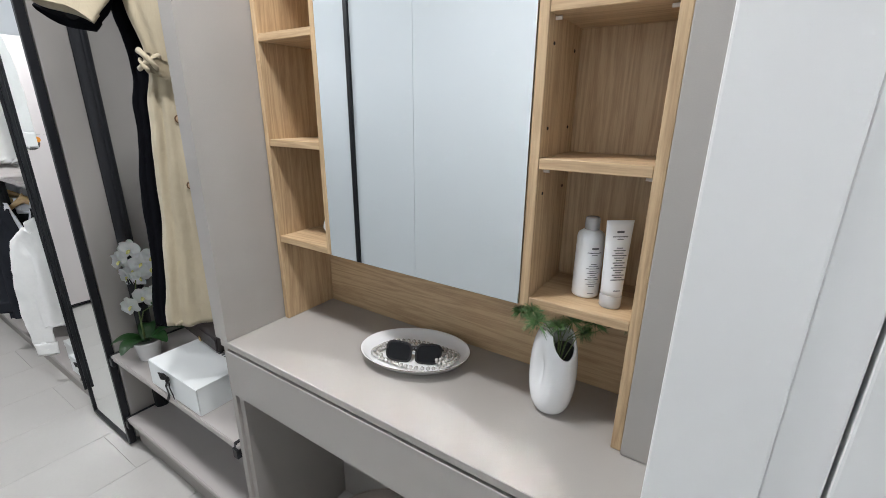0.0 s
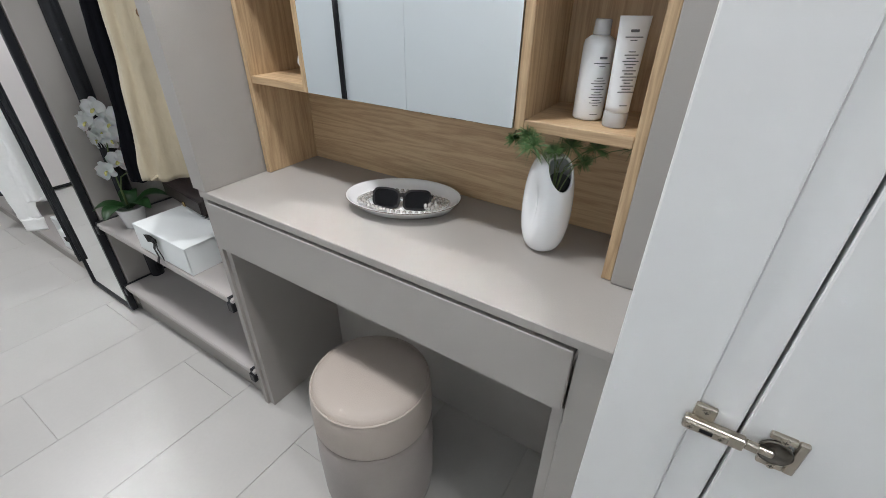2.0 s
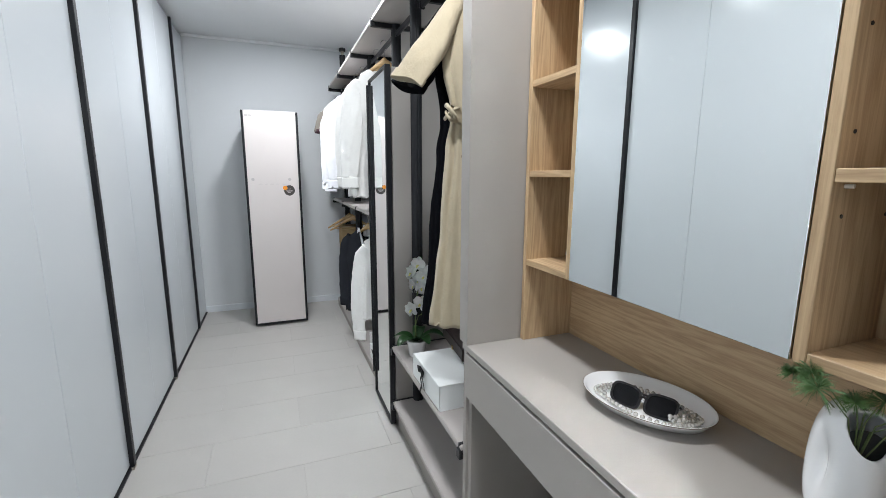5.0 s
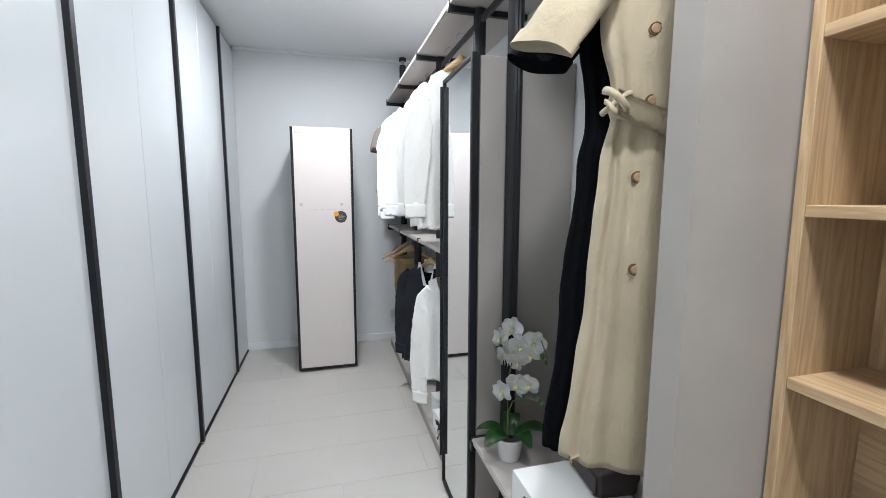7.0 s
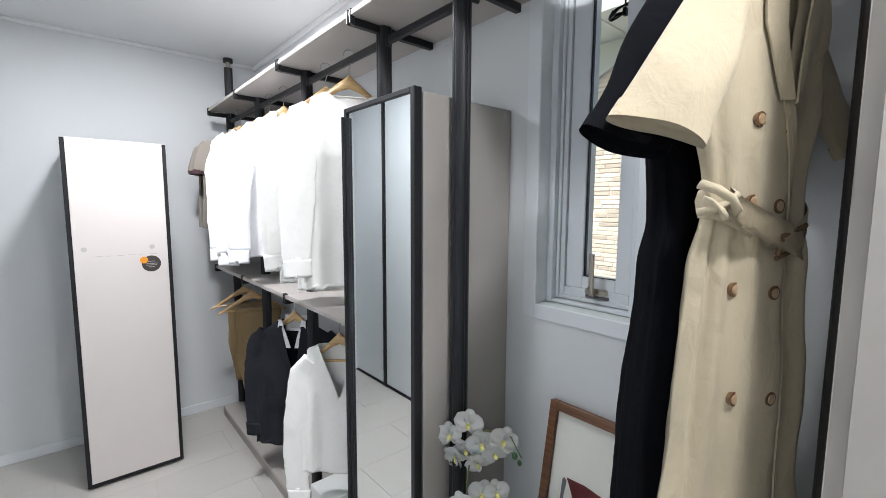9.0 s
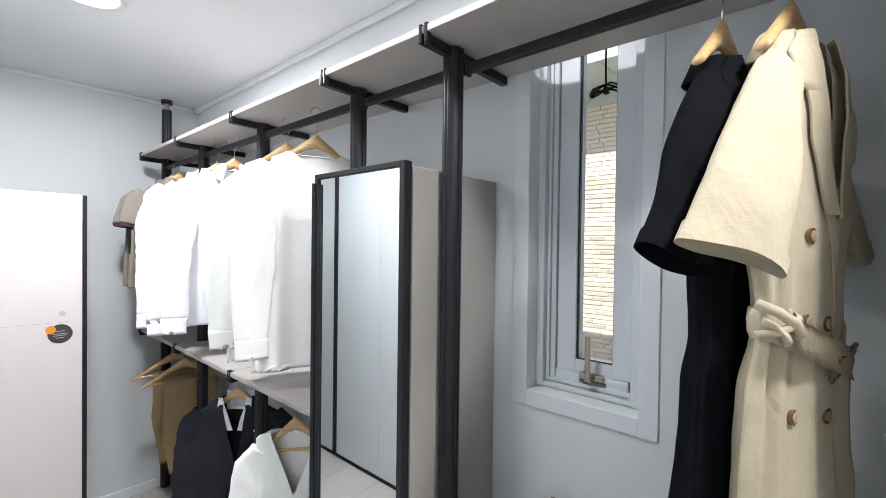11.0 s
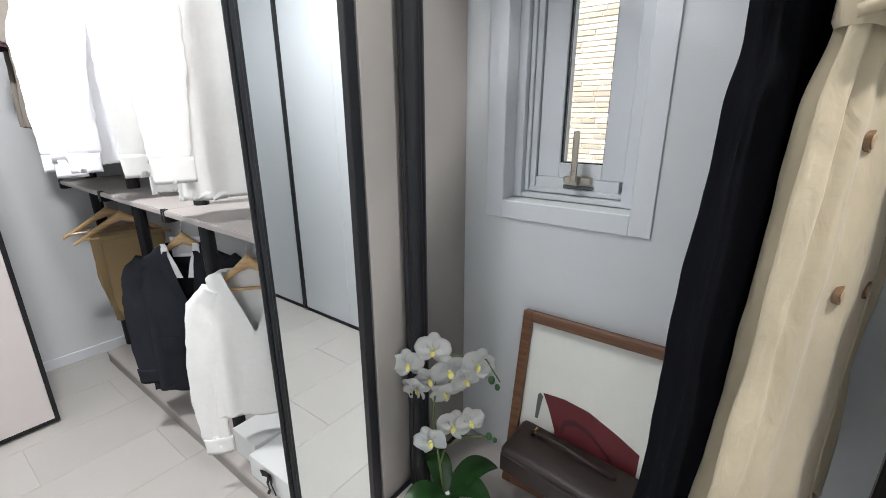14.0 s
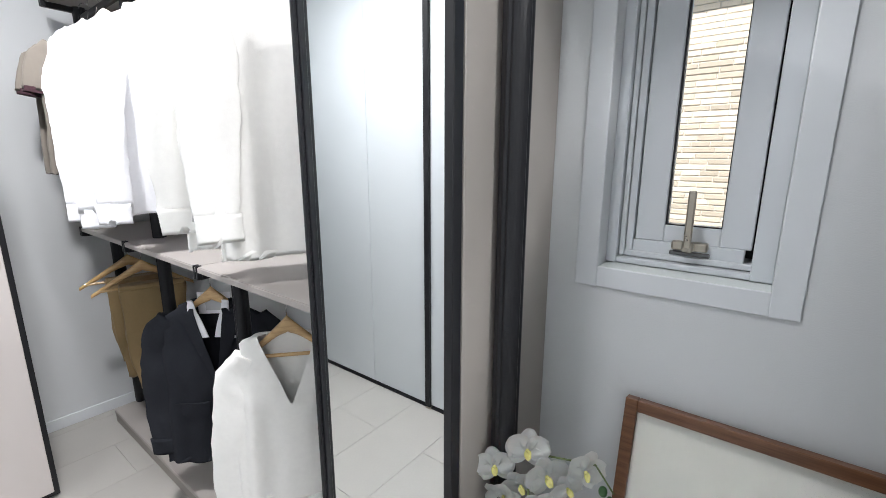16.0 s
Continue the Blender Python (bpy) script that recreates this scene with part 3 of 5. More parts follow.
def cloth_body(bm, keys, rings=46, seg=64, folds=7, phase=0.0, wrinkle=0.006, seed=0.0, power=0.8, close=True):
    """A hanging body of cloth. keys: z, centre x, centre y, half width, half depth, fold depth."""
    top, low = keys[0][0], keys[-1][0]
    made = []
    for i in range(rings + 1):
        z = top + (low - top) * i / rings
        cx, cy, hw, hd, amp = smooth_keys(keys, z)
        ring = []
        for k in range(seg):
            a = 2 * math.pi * k / seg
            c, s = math.cos(a), math.sin(a)
            x = math.copysign(abs(c) ** power, c) * hw
            y = math.copysign(abs(s) ** power, s) * hd
            f = amp * (math.sin(folds * a + phase + 1.5 * math.sin(2.2 * a + phase)) + 0.5 * math.sin((folds * 2 + 1) * a + 2 * phase))
            w = wrinkle * (noise.noise(Vector((4 * x + seed, 9 * y + seed, 3.0 * z)) * 2.2) + 0.5 * noise.noise(Vector((14 * x + seed, 14 * y, 7 * z + 3 * x))) + 0.25 * noise.noise(Vector((34 * x, 30 * y + seed, 22 * z))))
            dx, dy = c * hd, s * hw
            n = math.hypot(dx, dy) or 1
            dz = 0.004 * math.sin(folds * a + phase) * (i / rings) ** 3
            ring.append(bm.verts.new((cx + x + dx / n * (f + w), cy + y + dy / n * (f + w), z + dz)))
        made.append(ring)
    for a, b in zip(made, made[1:]):
        for k in range(seg):
            bm.faces.new((a[k], a[(k + 1) % seg], b[(k + 1) % seg], b[k]))
    if close:
        for ring in (made[0], made[-1]):
            inner = [bm.verts.new(v.co.lerp(sum((u.co for u in ring), Vector()) / seg, 0.25) + Vector((0, 0, 0.02 if ring is made[-1] else -0.004))) for v in ring]
            for k in range(seg):
                bm.faces.new((ring[k], ring[(k + 1) % seg], inner[(k + 1) % seg], inner[k]))
            bm.faces.new(inner)
    return bm


def cloth_sleeve(bm, rows, seg=28, steps=9, wrinkle=0.006, seed=0.0, fold=0.0, hollow=0.02):
    """A tube of cloth along rows of (x, y, z, half width, half depth, tilt): rings lie across the way."""
    rows = [tuple(r) for r in rows]
    made = []
    pts = []
    for a, b in zip(rows, rows[1:]):
        for i in range(steps):
            pts.append([p + (q - p) * i / steps for p, q in zip(a, b)])
    pts.append(list(rows[-1]))
    for i, p in enumerate(pts):
        a = Vector(pts[max(i - 1, 0)][:3])
        b = Vector(pts[min(i + 1, len(pts) - 1)][:3])
        d = (b - a).normalized()
        side = Vector((0, 1, 0))
        side = (side - d * side.dot(d)).normalized()
        out = side.cross(d).normalized()
        ring = []
        for k in range(seg):
            t = 2 * math.pi * k / seg
            off = out * math.cos(t) * p[3] + side * math.sin(t) * p[4]
            w = 1 + fold * math.sin(5 * t + seed + p[2] * 9)
            q = Vector(p[:3]) + off * w + d * (p[5] * math.cos(t))
            q += off.normalized() * wrinkle * (noise.noise(q * 9 + Vector((seed, seed, seed))) + 0.6 * noise.noise(Vector((q.x * 18, q.y * 18, q.z * 34 + q.x * 20 + seed))))
            ring.append(bm.verts.new(q))
        made.append(ring)
    for a, b in zip(made, made[1:]):
        for k in range(seg):
            bm.faces.new((a[k], a[(k + 1) % seg], b[(k + 1) % seg], b[k]))
    for ring, push in ((made[0], 0.0), (made[-1], -hollow)):
        mid = sum((v.co for v in ring), Vector()) / seg
        d = (Vector(pts[-1][:3]) - Vector(pts[-2][:3])).normalized()
        inner = [bm.verts.new(v.co.lerp(mid, 0.12) + d * push) for v in ring]
        for k in range(seg):
            bm.faces.new((ring[k], ring[(k + 1) % seg], inner[(k + 1) % seg], inner[k]))
        bm.faces.new(inner)
    return bm


def flat_sleeve(bm, rows, f0, f1, swell, seed, steps=30, seg=44):
    """A short sleeve pressed flat: rows of (upper fold, lower fold, half thickness) from shoulder to hem; f0 to f1 is the stretch built."""
    def at(f):
        g = min(max(f, 0.0), 1.0) * (len(rows) - 1)
        i = min(int(g), len(rows) - 2)
        u = g - i
        p = [rows[max(i - 1, 0)], rows[i], rows[i + 1], rows[min(i + 2, len(rows) - 1)]]
        w = (-0.5 * u + u * u - 0.5 * u ** 3, 1 - 2.5 * u * u + 1.5 * u ** 3, 0.5 * u + 2 * u * u - 1.5 * u ** 3, -0.5 * u * u + 0.5 * u ** 3)
        a = sum((Vector(q[0]) * k for q, k in zip(p, w)), Vector())
        b = sum((Vector(q[1]) * k for q, k in zip(p, w)), Vector())
        return a, b, sum(q[2] * k for q, k in zip(p, w))
    rings = []
    for i in range(steps + 1):
        f = f0 + (f1 - f0) * i / steps
        a, b, t = at(f)
        a2, b2, _ = at(f + 0.01)
        a1, b1, _ = at(f - 0.01)
        way = (a2 + b2 - a1 - b1).normalized()
        across = (b - a) / 2
        out = across.cross(way).normalized()
        ring = []
        for k in range(seg):
            c, q = math.cos(2 * math.pi * k / seg), math.sin(2 * math.pi * k / seg)
            lift = t * math.copysign(abs(q) ** 0.8, q) + math.copysign(swell, q)
            p = (a + b) / 2 - across * (c * (1 + swell / across.length)) + out * lift
            p += out * 0.009 * (noise.noise(Vector((p.x * 7 + seed, p.z * 7, q * 0.6 + seed))) + 0.45 * noise.noise(Vector((p.x * 24 + p.z * 14, p.z * 9 - p.x * 12, seed + q))))
            p += way * (0.006 * math.sin(2.6 * c + seed) * f ** 4)
            ring.append(bm.verts.new(p))
        rings.append(ring)
    for p, q in zip(rings, rings[1:]):
        for k in range(seg):
            bm.faces.new((p[k], p[(k + 1) % seg], q[(k + 1) % seg], q[k]))
    # the inside of the hem, seen from below
    a, b, t = at(f1)
    mid = (a + b) / 2
    inner = [bm.verts.new(v.co.lerp(mid, 0.05) - (at(1.0)[0] - at(0.9)[0]) * 0.6) for v in rings[-1]]
    for k in range(seg):
        bm.faces.new((rings[-1][k], rings[-1][(k + 1) % seg], inner[(k + 1) % seg], inner[k]))
    bm.faces.new(inner)
    if f0 == 0.0:
        bm.faces.new(rings[0][::-1])
    return bm


def front_at(tree, x, z, default=-0.028):
    hit = tree.ray_cast(Vector((x, -0.8, z)), Vector((0, 1, 0)))
    return hit[0].y if hit[0] is not None else default


def cloth_flap(bm, rows, tree, lift0=0.006, lift1=0.012, nx=6, sub=4, thick=0.003):
    """A flap lying on the front of a garment, from rows of (z, x left, x right); lift0 to lift1 is how far it stands off, left to right."""
    full = []
    for a, b in zip(rows, rows[1:]):
        for i in range(sub):
            full.append([p + (q - p) * i / sub for p, q in zip(a, b)])
    full.append(list(rows[-1]))
    front, back = [], []
    for z, x0, x1 in full:
        fr, bk = [], []
        for i in range(nx + 1):
            f = i / nx
            x = x0 + (x1 - x0) * f
            y = front_at(tree, x, z) - (lift0 + (lift1 - lift0) * f)
            fr.append(bm.verts.new((x, y - thick, z)))
            bk.append(bm.verts.new((x, y, z)))
        front.append(fr), back.append(bk)
    n = len(full)
    for r in range(n - 1):
        for i in range(nx):
            bm.faces.new((front[r][i], front[r][i + 1], front[r + 1][i + 1], front[r + 1][i]))
            bm.faces.new((back[r][i], back[r + 1][i], back[r + 1][i + 1], back[r][i + 1]))
        bm.faces.new((front[r][0], front[r + 1][0], back[r + 1][0], back[r][0]))
        bm.faces.new((front[r][nx], back[r][nx], back[r + 1][nx], front[r + 1][nx]))
    for i in range(nx):
        bm.faces.new((front[0][i], back[0][i], back[0][i + 1], front[0][i + 1]))
        bm.faces.new((front[-1][i], front[-1][i + 1], back[-1][i + 1], back[-1][i]))
    return bm


def shirt_collar(bm, z, cx=0.0, r=0.062, d=0.05, height=0.035, drop=0.055, gap=0.5):
    """A turned-down collar, open at the front."""
    rows = []
    n = 28
    for i in range(n + 1):
        a = math.radians(-90) + gap + (2 * math.pi - 2 * gap) * i / n
        e = abs(i / n - 0.5) * 2
        c, s = math.cos(a), math.sin(a)
        low = drop * (0.75 + 0.45 * e ** 3)
        rows.append([bm.verts.new((cx + c * r, s * d, z - 0.01)), bm.verts.new((cx + c * r * 0.97, s * d * 0.97, z + height)), bm.verts.new((cx + c * (r + 0.006), s * (d + 0.006), z + height + 0.003)),
                     bm.verts.new((cx + c * (r + 0.018 + 0.02 * e ** 3), s * (d + 0.018 + 0.012 * e), z + height - low)), bm.verts.new((cx + c * (r + 0.010 + 0.02 * e ** 3), s * (d + 0.010 + 0.012 * e), z + height - low))])
    for a, b in zip(rows, rows[1:]):
        for k in range(4):
            bm.faces.new((a[k], a[k + 1], b[k + 1], b[k]))
    return bm


M_STEEL = material("hook_steel", (0.6, 0.6, 0.6), 0.25, 1.0)


def hanger(x, y, rail, turn=0.0, half=0.165, bar=False, slope=0.135, label="varnished wooden clothes hanger with steel hook", group="clothes hangers"):
    """A shaped wooden hanger; its hook rides on the rail at height rail."""
    ob = thing("clothes_hanger", (x, y, rail), label, "clothes hanger", group, turn)
    pts = []
    for i in range(18):
        a = math.radians(-60 + 255 * i / 17)
        pts.append((0.02 * math.cos(a), 0, 0.0 + 0.02 * math.sin(a)))
    pts = [(0.0, 0, -0.075), (0.0, 0, -0.05), (0.006, 0, -0.032)] + pts
    part("hook", sweep(bmesh.new(), pts, 0.0018, 6), M_STEEL, ob, "bent steel hook", smooth=True)
    bm = bmesh.new()
    n = 28
    rings = []
    for i in range(n + 1):
        f = -1 + 2 * i / n
        z = -0.070 - slope * abs(f) ** 0.95
        h = 0.044 - 0.028 * abs(f) ** 0.8 + 0.010 * math.exp(-(f / 0.18) ** 2)
        yy = -0.004 * abs(f) ** 2
        t = 0.0095 + 0.002 * abs(f)
        ring = []
        for k in range(10):
            a = 2 * math.pi * k / 10
            ring.append(bm.verts.new((f * half, yy + t * math.cos(a), z - h * 0.5 + h * 0.5 * math.sin(a))))
        rings.append(ring)
    for a, b in zip(rings, rings[1:]):
        for k in range(10):
            bm.faces.new((a[k], a[(k + 1) % 10], b[(k + 1) % 10], b[k]))
    bm.faces.new(rings[0]), bm.faces.new(rings[-1][::-1])
    part("hanger_body", bm, M_HANGER, ob, smooth=True)
    if bar:
        part("trouser_bar", cylinder(bmesh.new(), (-half * 0.9, -0.008, -0.195), (half * 0.9, -0.008, -0.195), 0.006, seg=10), M_HANGER, ob)
    return ob


M_LINEN = weave("sand_linen", (0.43, 0.365, 0.255), 0.9, 0.18, 420, 0.23, crease_scale=18)
M_INK = weave("black_cotton", (0.004, 0.0043, 0.006), 0.9, 0.12, 1200, 0.35, 0.0)
M_SHIRT = weave("white_cotton", (0.87, 0.875, 0.91), 0.85, 0.02, 1500, 0.22, crease_scale=3)
M_SILK = weave("ivory_crepe", (0.90, 0.895, 0.87), 0.6, 0.02, 1600, 0.18, crease_scale=2)
M_TAUPE = weave("taupe_knit", (0.26, 0.23, 0.20), 0.95, 0.08, 700, 0.3)
M_SUIT = weave("charcoal_wool", (0.025, 0.027, 0.033), 0.95, 0.12, 900, 0.25, 0.0)
M_KHAKI = weave("khaki_twill", (0.29, 0.20, 0.095), 0.9, 0.10, 900, 0.3)
M_PLUM = weave("plum_knit", (0.07, 0.03, 0.04), 0.95, 0.10, 700, 0.3)
for m in (M_INK, M_SUIT):
    m.node_tree.nodes["Principled BSDF"].inputs["Specular IOR Level"].default_value = 0.06
M_HORN = material("horn_button", (0.15, 0.085, 0.045), 0.25, vary=0.4, scale=120, coat=0.4)
M_HORN2 = material("horn_button_eye", (0.40, 0.27, 0.16), 0.3, vary=0.3, scale=150)
M_LABEL = material("cloth_label", (0.55, 0.55, 0.57), 0.8)


def open_neck(bm, low, narrow, wide, top=-0.136):
    """Cuts a neck opening into the front and top of a hanging body."""
    for s in (-1, 1):
        bmesh.ops.bisect_plane(bm, geom=bm.verts[:] + bm.edges[:] + bm.faces[:], dist=1e-5, plane_co=(s * narrow, 0, low), plane_no=(top - low, 0, -s * (wide - narrow)))
    bmesh.ops.bisect_plane(bm, geom=bm.verts[:] + bm.edges[:] + bm.faces[:], dist=1e-5, plane_co=(0, 0, low), plane_no=(0, 0, 1))
    gone = []
    for f in bm.faces:
        c = f.calc_center_median()
        if c.z < low:
            continue
        if (len(f.verts) > 8 and c.z > -0.3) or (c.y < -0.004 and abs(c.x) < narrow + (wide - narrow) * (c.z - low) / (top - low)):
            gone.append(f)
    bmesh.ops.delete(bm, geom=gone, context="FACES")


def button(ob, tree, x, z, r=0.0115):
    y = front_at(tree, x, z) - 0.0012
    b = part("button", cylinder(bmesh.new(), (x, y + 0.006, z), (x, y, z), r, seg=20), M_HORN, ob, "dark horn button")
    part("eye", lathe(bmesh.new(), [(0.0075, 0), (0.0085, 0.0008), (0.006, 0.0013), (0.001, 0.0008)], 16), M_HORN2, b, smooth=True)
    b.children[0].matrix_local = Matrix.Translation((x, y, z)) @ Matrix.Rotation(radians(90), 4, "X")


def wrap_dress(x, y, turn, mat, label, lift=0.0, hem=-1.38, belt=True, seed=0.0, spread=0.0, reach=0.0, flat=1.0):
    """A belted, short-sleeved shirt dress hanging from height zero (the rail)."""
    ob = thing("dress", (x, y, RAIL_TOP + 0.014 + lift), label, "dress", "hanging dresses", turn)
    bm = bmesh.new()
    cloth_body(bm, [(-0.132, 0, 0, 0.046, 0.028, 0), (-0.150, 0, -0.004, 0.068, 0.031, 0), (-0.20, 0, -0.010, 0.100, 0.032, 0.001), (-0.28, 0, -0.014, 0.128, 0.031, 0.002), (-0.40, 0, -0.018, 0.132, 0.030, 0.004),
                    (-0.54, -0.002, -0.020, 0.108 + spread, 0.026, 0.005), (-0.575, -0.002, -0.020, 0.107 + spread, 0.026, 0.005), (-0.66, -0.002, -0.018, 0.118 + spread, 0.030 * flat, 0.009), (-0.95, 0.0, -0.016, 0.142 + spread, 0.036 * flat, 0.008), (hem, 0.0, -0.014, 0.174 + 0.4 * spread, 0.044 * flat, 0.009)],
               rings=90, seg=96, folds=6, phase=seed, wrinkle=0.006, seed=seed * 3.1)
    tree = BVHTree.FromBMesh(bm)
    open_neck(bm, -0.40, 0.004, 0.036)
    part("bodice_and_skirt", bm, mat, ob, smooth=True)
    for s in (-1, 1):
        rows = [((0.040, 0.006, -0.142), (0.030, -0.030, -0.180), 0.016), ((0.092, 0.006, -0.186), (0.086, -0.046, -0.270), 0.026), ((0.170, 0.0, -0.282), (0.126, -0.062, -0.372), 0.026), ((0.242 + reach, -0.010, -0.372), (0.166 + reach, -0.074, -0.432), 0.020),
                ((0.298 + reach, -0.018, -0.440), (0.204 + reach, -0.084, -0.486), 0.015)]
        if s > 0:
            rows = [((ax, ay + 0.02, az), (bx * 0.92, by + 0.05, bz), t) for (ax, ay, az), (bx, by, bz), t in rows]
        rows = [((s * a[0], *a[1:]), (s * b[0], *b[1:]), t) for a, b, t in rows]
        sl = part("sleeve", flat_sleeve(bmesh.new(), rows, 0.0, 0.93, 0.0, seed + s), mat, ob, smooth=True)
        part("cuff", flat_sleeve(bmesh.new(), rows, 0.895, 1.0, 0.0022, seed + s), mat, sl, "turned-up cuff", smooth=True)
    # collar and lapels round an open neck
    bm = bmesh.new()
    cloth_flap(bm, [(-0.140, -0.046, -0.032), (-0.18, -0.080, -0.036), (-0.225, -0.086, -0.032), (-0.234, -0.060, -0.030), (-0.30, -0.052, -0.018), (-0.405, -0.014, 0.004)], tree, 0.004, 0.012)
    cloth_flap(bm, [(-0.140, 0.032, 0.046), (-0.19, 0.034, 0.086), (-0.225, 0.030, 0.092), (-0.235, 0.028, 0.082), (-0.25, 0.027, 0.114), (-0.285, 0.022, 0.118), (-0.34, 0.014, 0.07), (-0.41, 0.004, 0.014)], tree, 0.014, 0.004)
    part("lapel", bm, mat, ob)
    part("collar", shirt_collar(bmesh.new(), -0.150, 0, 0.050, 0.034, 0.018, 0.045, 1.45), mat, ob, smooth=True)
    # front panel edge
    part("placket", cloth_flap(bmesh.new(), [(-0.40, -0.004, 0.012), (-0.55, 0.030, 0.045), (-0.62, 0.036, 0.050), (-1.0, 0.040, 0.054), (hem + 0.01, 0.044, 0.058)], tree, 0.001, 0.004, nx=2), mat, ob)
    part("neck_label", B(-0.02, 0.02, 0.020, 0.023, -0.155, -0.125), M_LABEL, ob, "woven label inside the neck")
    if belt:
        bm = bmesh.new()
        n, rows = 56, []
        for i in range(n):
            a = 2 * math.pi * i / n
            c, s = math.cos(a), math.sin(a)
            sag = -0.004 - 0.062 * max(0.0, -s) ** 0.5 * max(0.0, 1 - abs(c - 0.35) / 1.35)
            ring = []
            for dz, o in ((0.022, 0.004), (0.020, 0.007), (0.004, 0.0085), (-0.014, 0.007), (-0.022, 0.004)):
                px, py = math.copysign(abs(c) ** 0.8, c) * (0.107 + o), -0.020 + math.copysign(abs(s) ** 0.8, s) * (0.028 + o)
                w = 0.004 * noise.noise(Vector((px * 30, py * 30, dz * 60)))
                ring.append(bm.verts.new((-0.004 + px + c * w, py + s * w, -0.555 + dz + sag)))
            rows.append(ring)
        for i in range(n):
            a, b = rows[i], rows[(i + 1) % n]
            for k in range(4):
                bm.faces.new((a[k], b[k], b[k + 1], a[k + 1]))
        bt = part("belt", bm, mat, ob, "loosely tied cloth belt", smooth=True)
        bm = bmesh.new()
        sweep(bm, [(-0.126, -0.020, -0.530), (-0.122, -0.046, -0.538), (-0.112, -0.060, -0.552), (-0.100, -0.060, -0.568), (-0.094, -0.044, -0.580)], 0.0062, 12)
        sweep(bm, [(-0.130, -0.022, -0.572), (-0.124, -0.046, -0.566), (-0.112, -0.056, -0.556), (-0.098, -0.056, -0.546), (-0.086, -0.042, -0.540)], 0.0058, 12)
        sweep(bm, [(-0.126, -0.028, -0.552), (-0.128, -0.044, -0.556), (-0.122, -0.054, -0.568), (-0.112, -0.052, -0.580)], 0.0052, 12)
        for v in bm.verts:
            v.co += Vector((1, -1, 1)) * 0.0028 * noise.noise(v.co * 70)
        part("knot", bm, mat, bt, smooth=True)
        bm = bmesh.new()
        sec = []
        for i in range(13):
            f = i / 12
            p = Vector((-0.112 + 0.150 * f, -0.056 - 0.016 * math.sin(2.2 * f), -0.558 - 0.064 * f - 0.006 * math.sin(3 * f)))
            sec.append([bm.verts.new(p + Vector((0, -0.003 * (k % 2) + 0.004 * math.sin(6 * f), dz))) for k, dz in enumerate((0.023, 0.008, -0.008, -0.023))])
        for a, b in zip(sec, sec[1:]):
            for k in range(3):
                bm.faces.new((a[k], b[k], b[k + 1], a[k + 1]))
        bmesh.ops.solidify(bm, geom=bm.faces[:], thickness=0.003)
        part("belt_tail", bm, mat, bt, smooth=True)
        bm = bmesh.new()
        box(bm, -0.030, 0.030, -0.003, 0.003, -0.023, -0.015, 0.002)
        box(bm, -0.030, 0.030, -0.003, 0.003, 0.015, 0.023, 0.002)
        box(bm, 0.022, 0.030, -0.003, 0.003, -0.015, 0.015, 0.002)
        box(bm, -0.030, -0.022, -0.003, 0.003, -0.015, 0.015, 0.002)
        bmesh.ops.transform(bm, matrix=pose(0.012, -0.069, -0.616, 18, -16, 0), verts=bm.verts[:])
        part("buckle", bm, M_HORN, bt, "brown horn-look buckle")
        for bx, bz in ((-0.054, -0.436), (0.018, -0.446), (-0.052, -0.556), (0.006, -0.562), (-0.066, -0.690), (0.010, -0.698), (-0.066, -0.86), (0.012, -0.87)):
            button(ob, tree, bx, bz)
    return ob


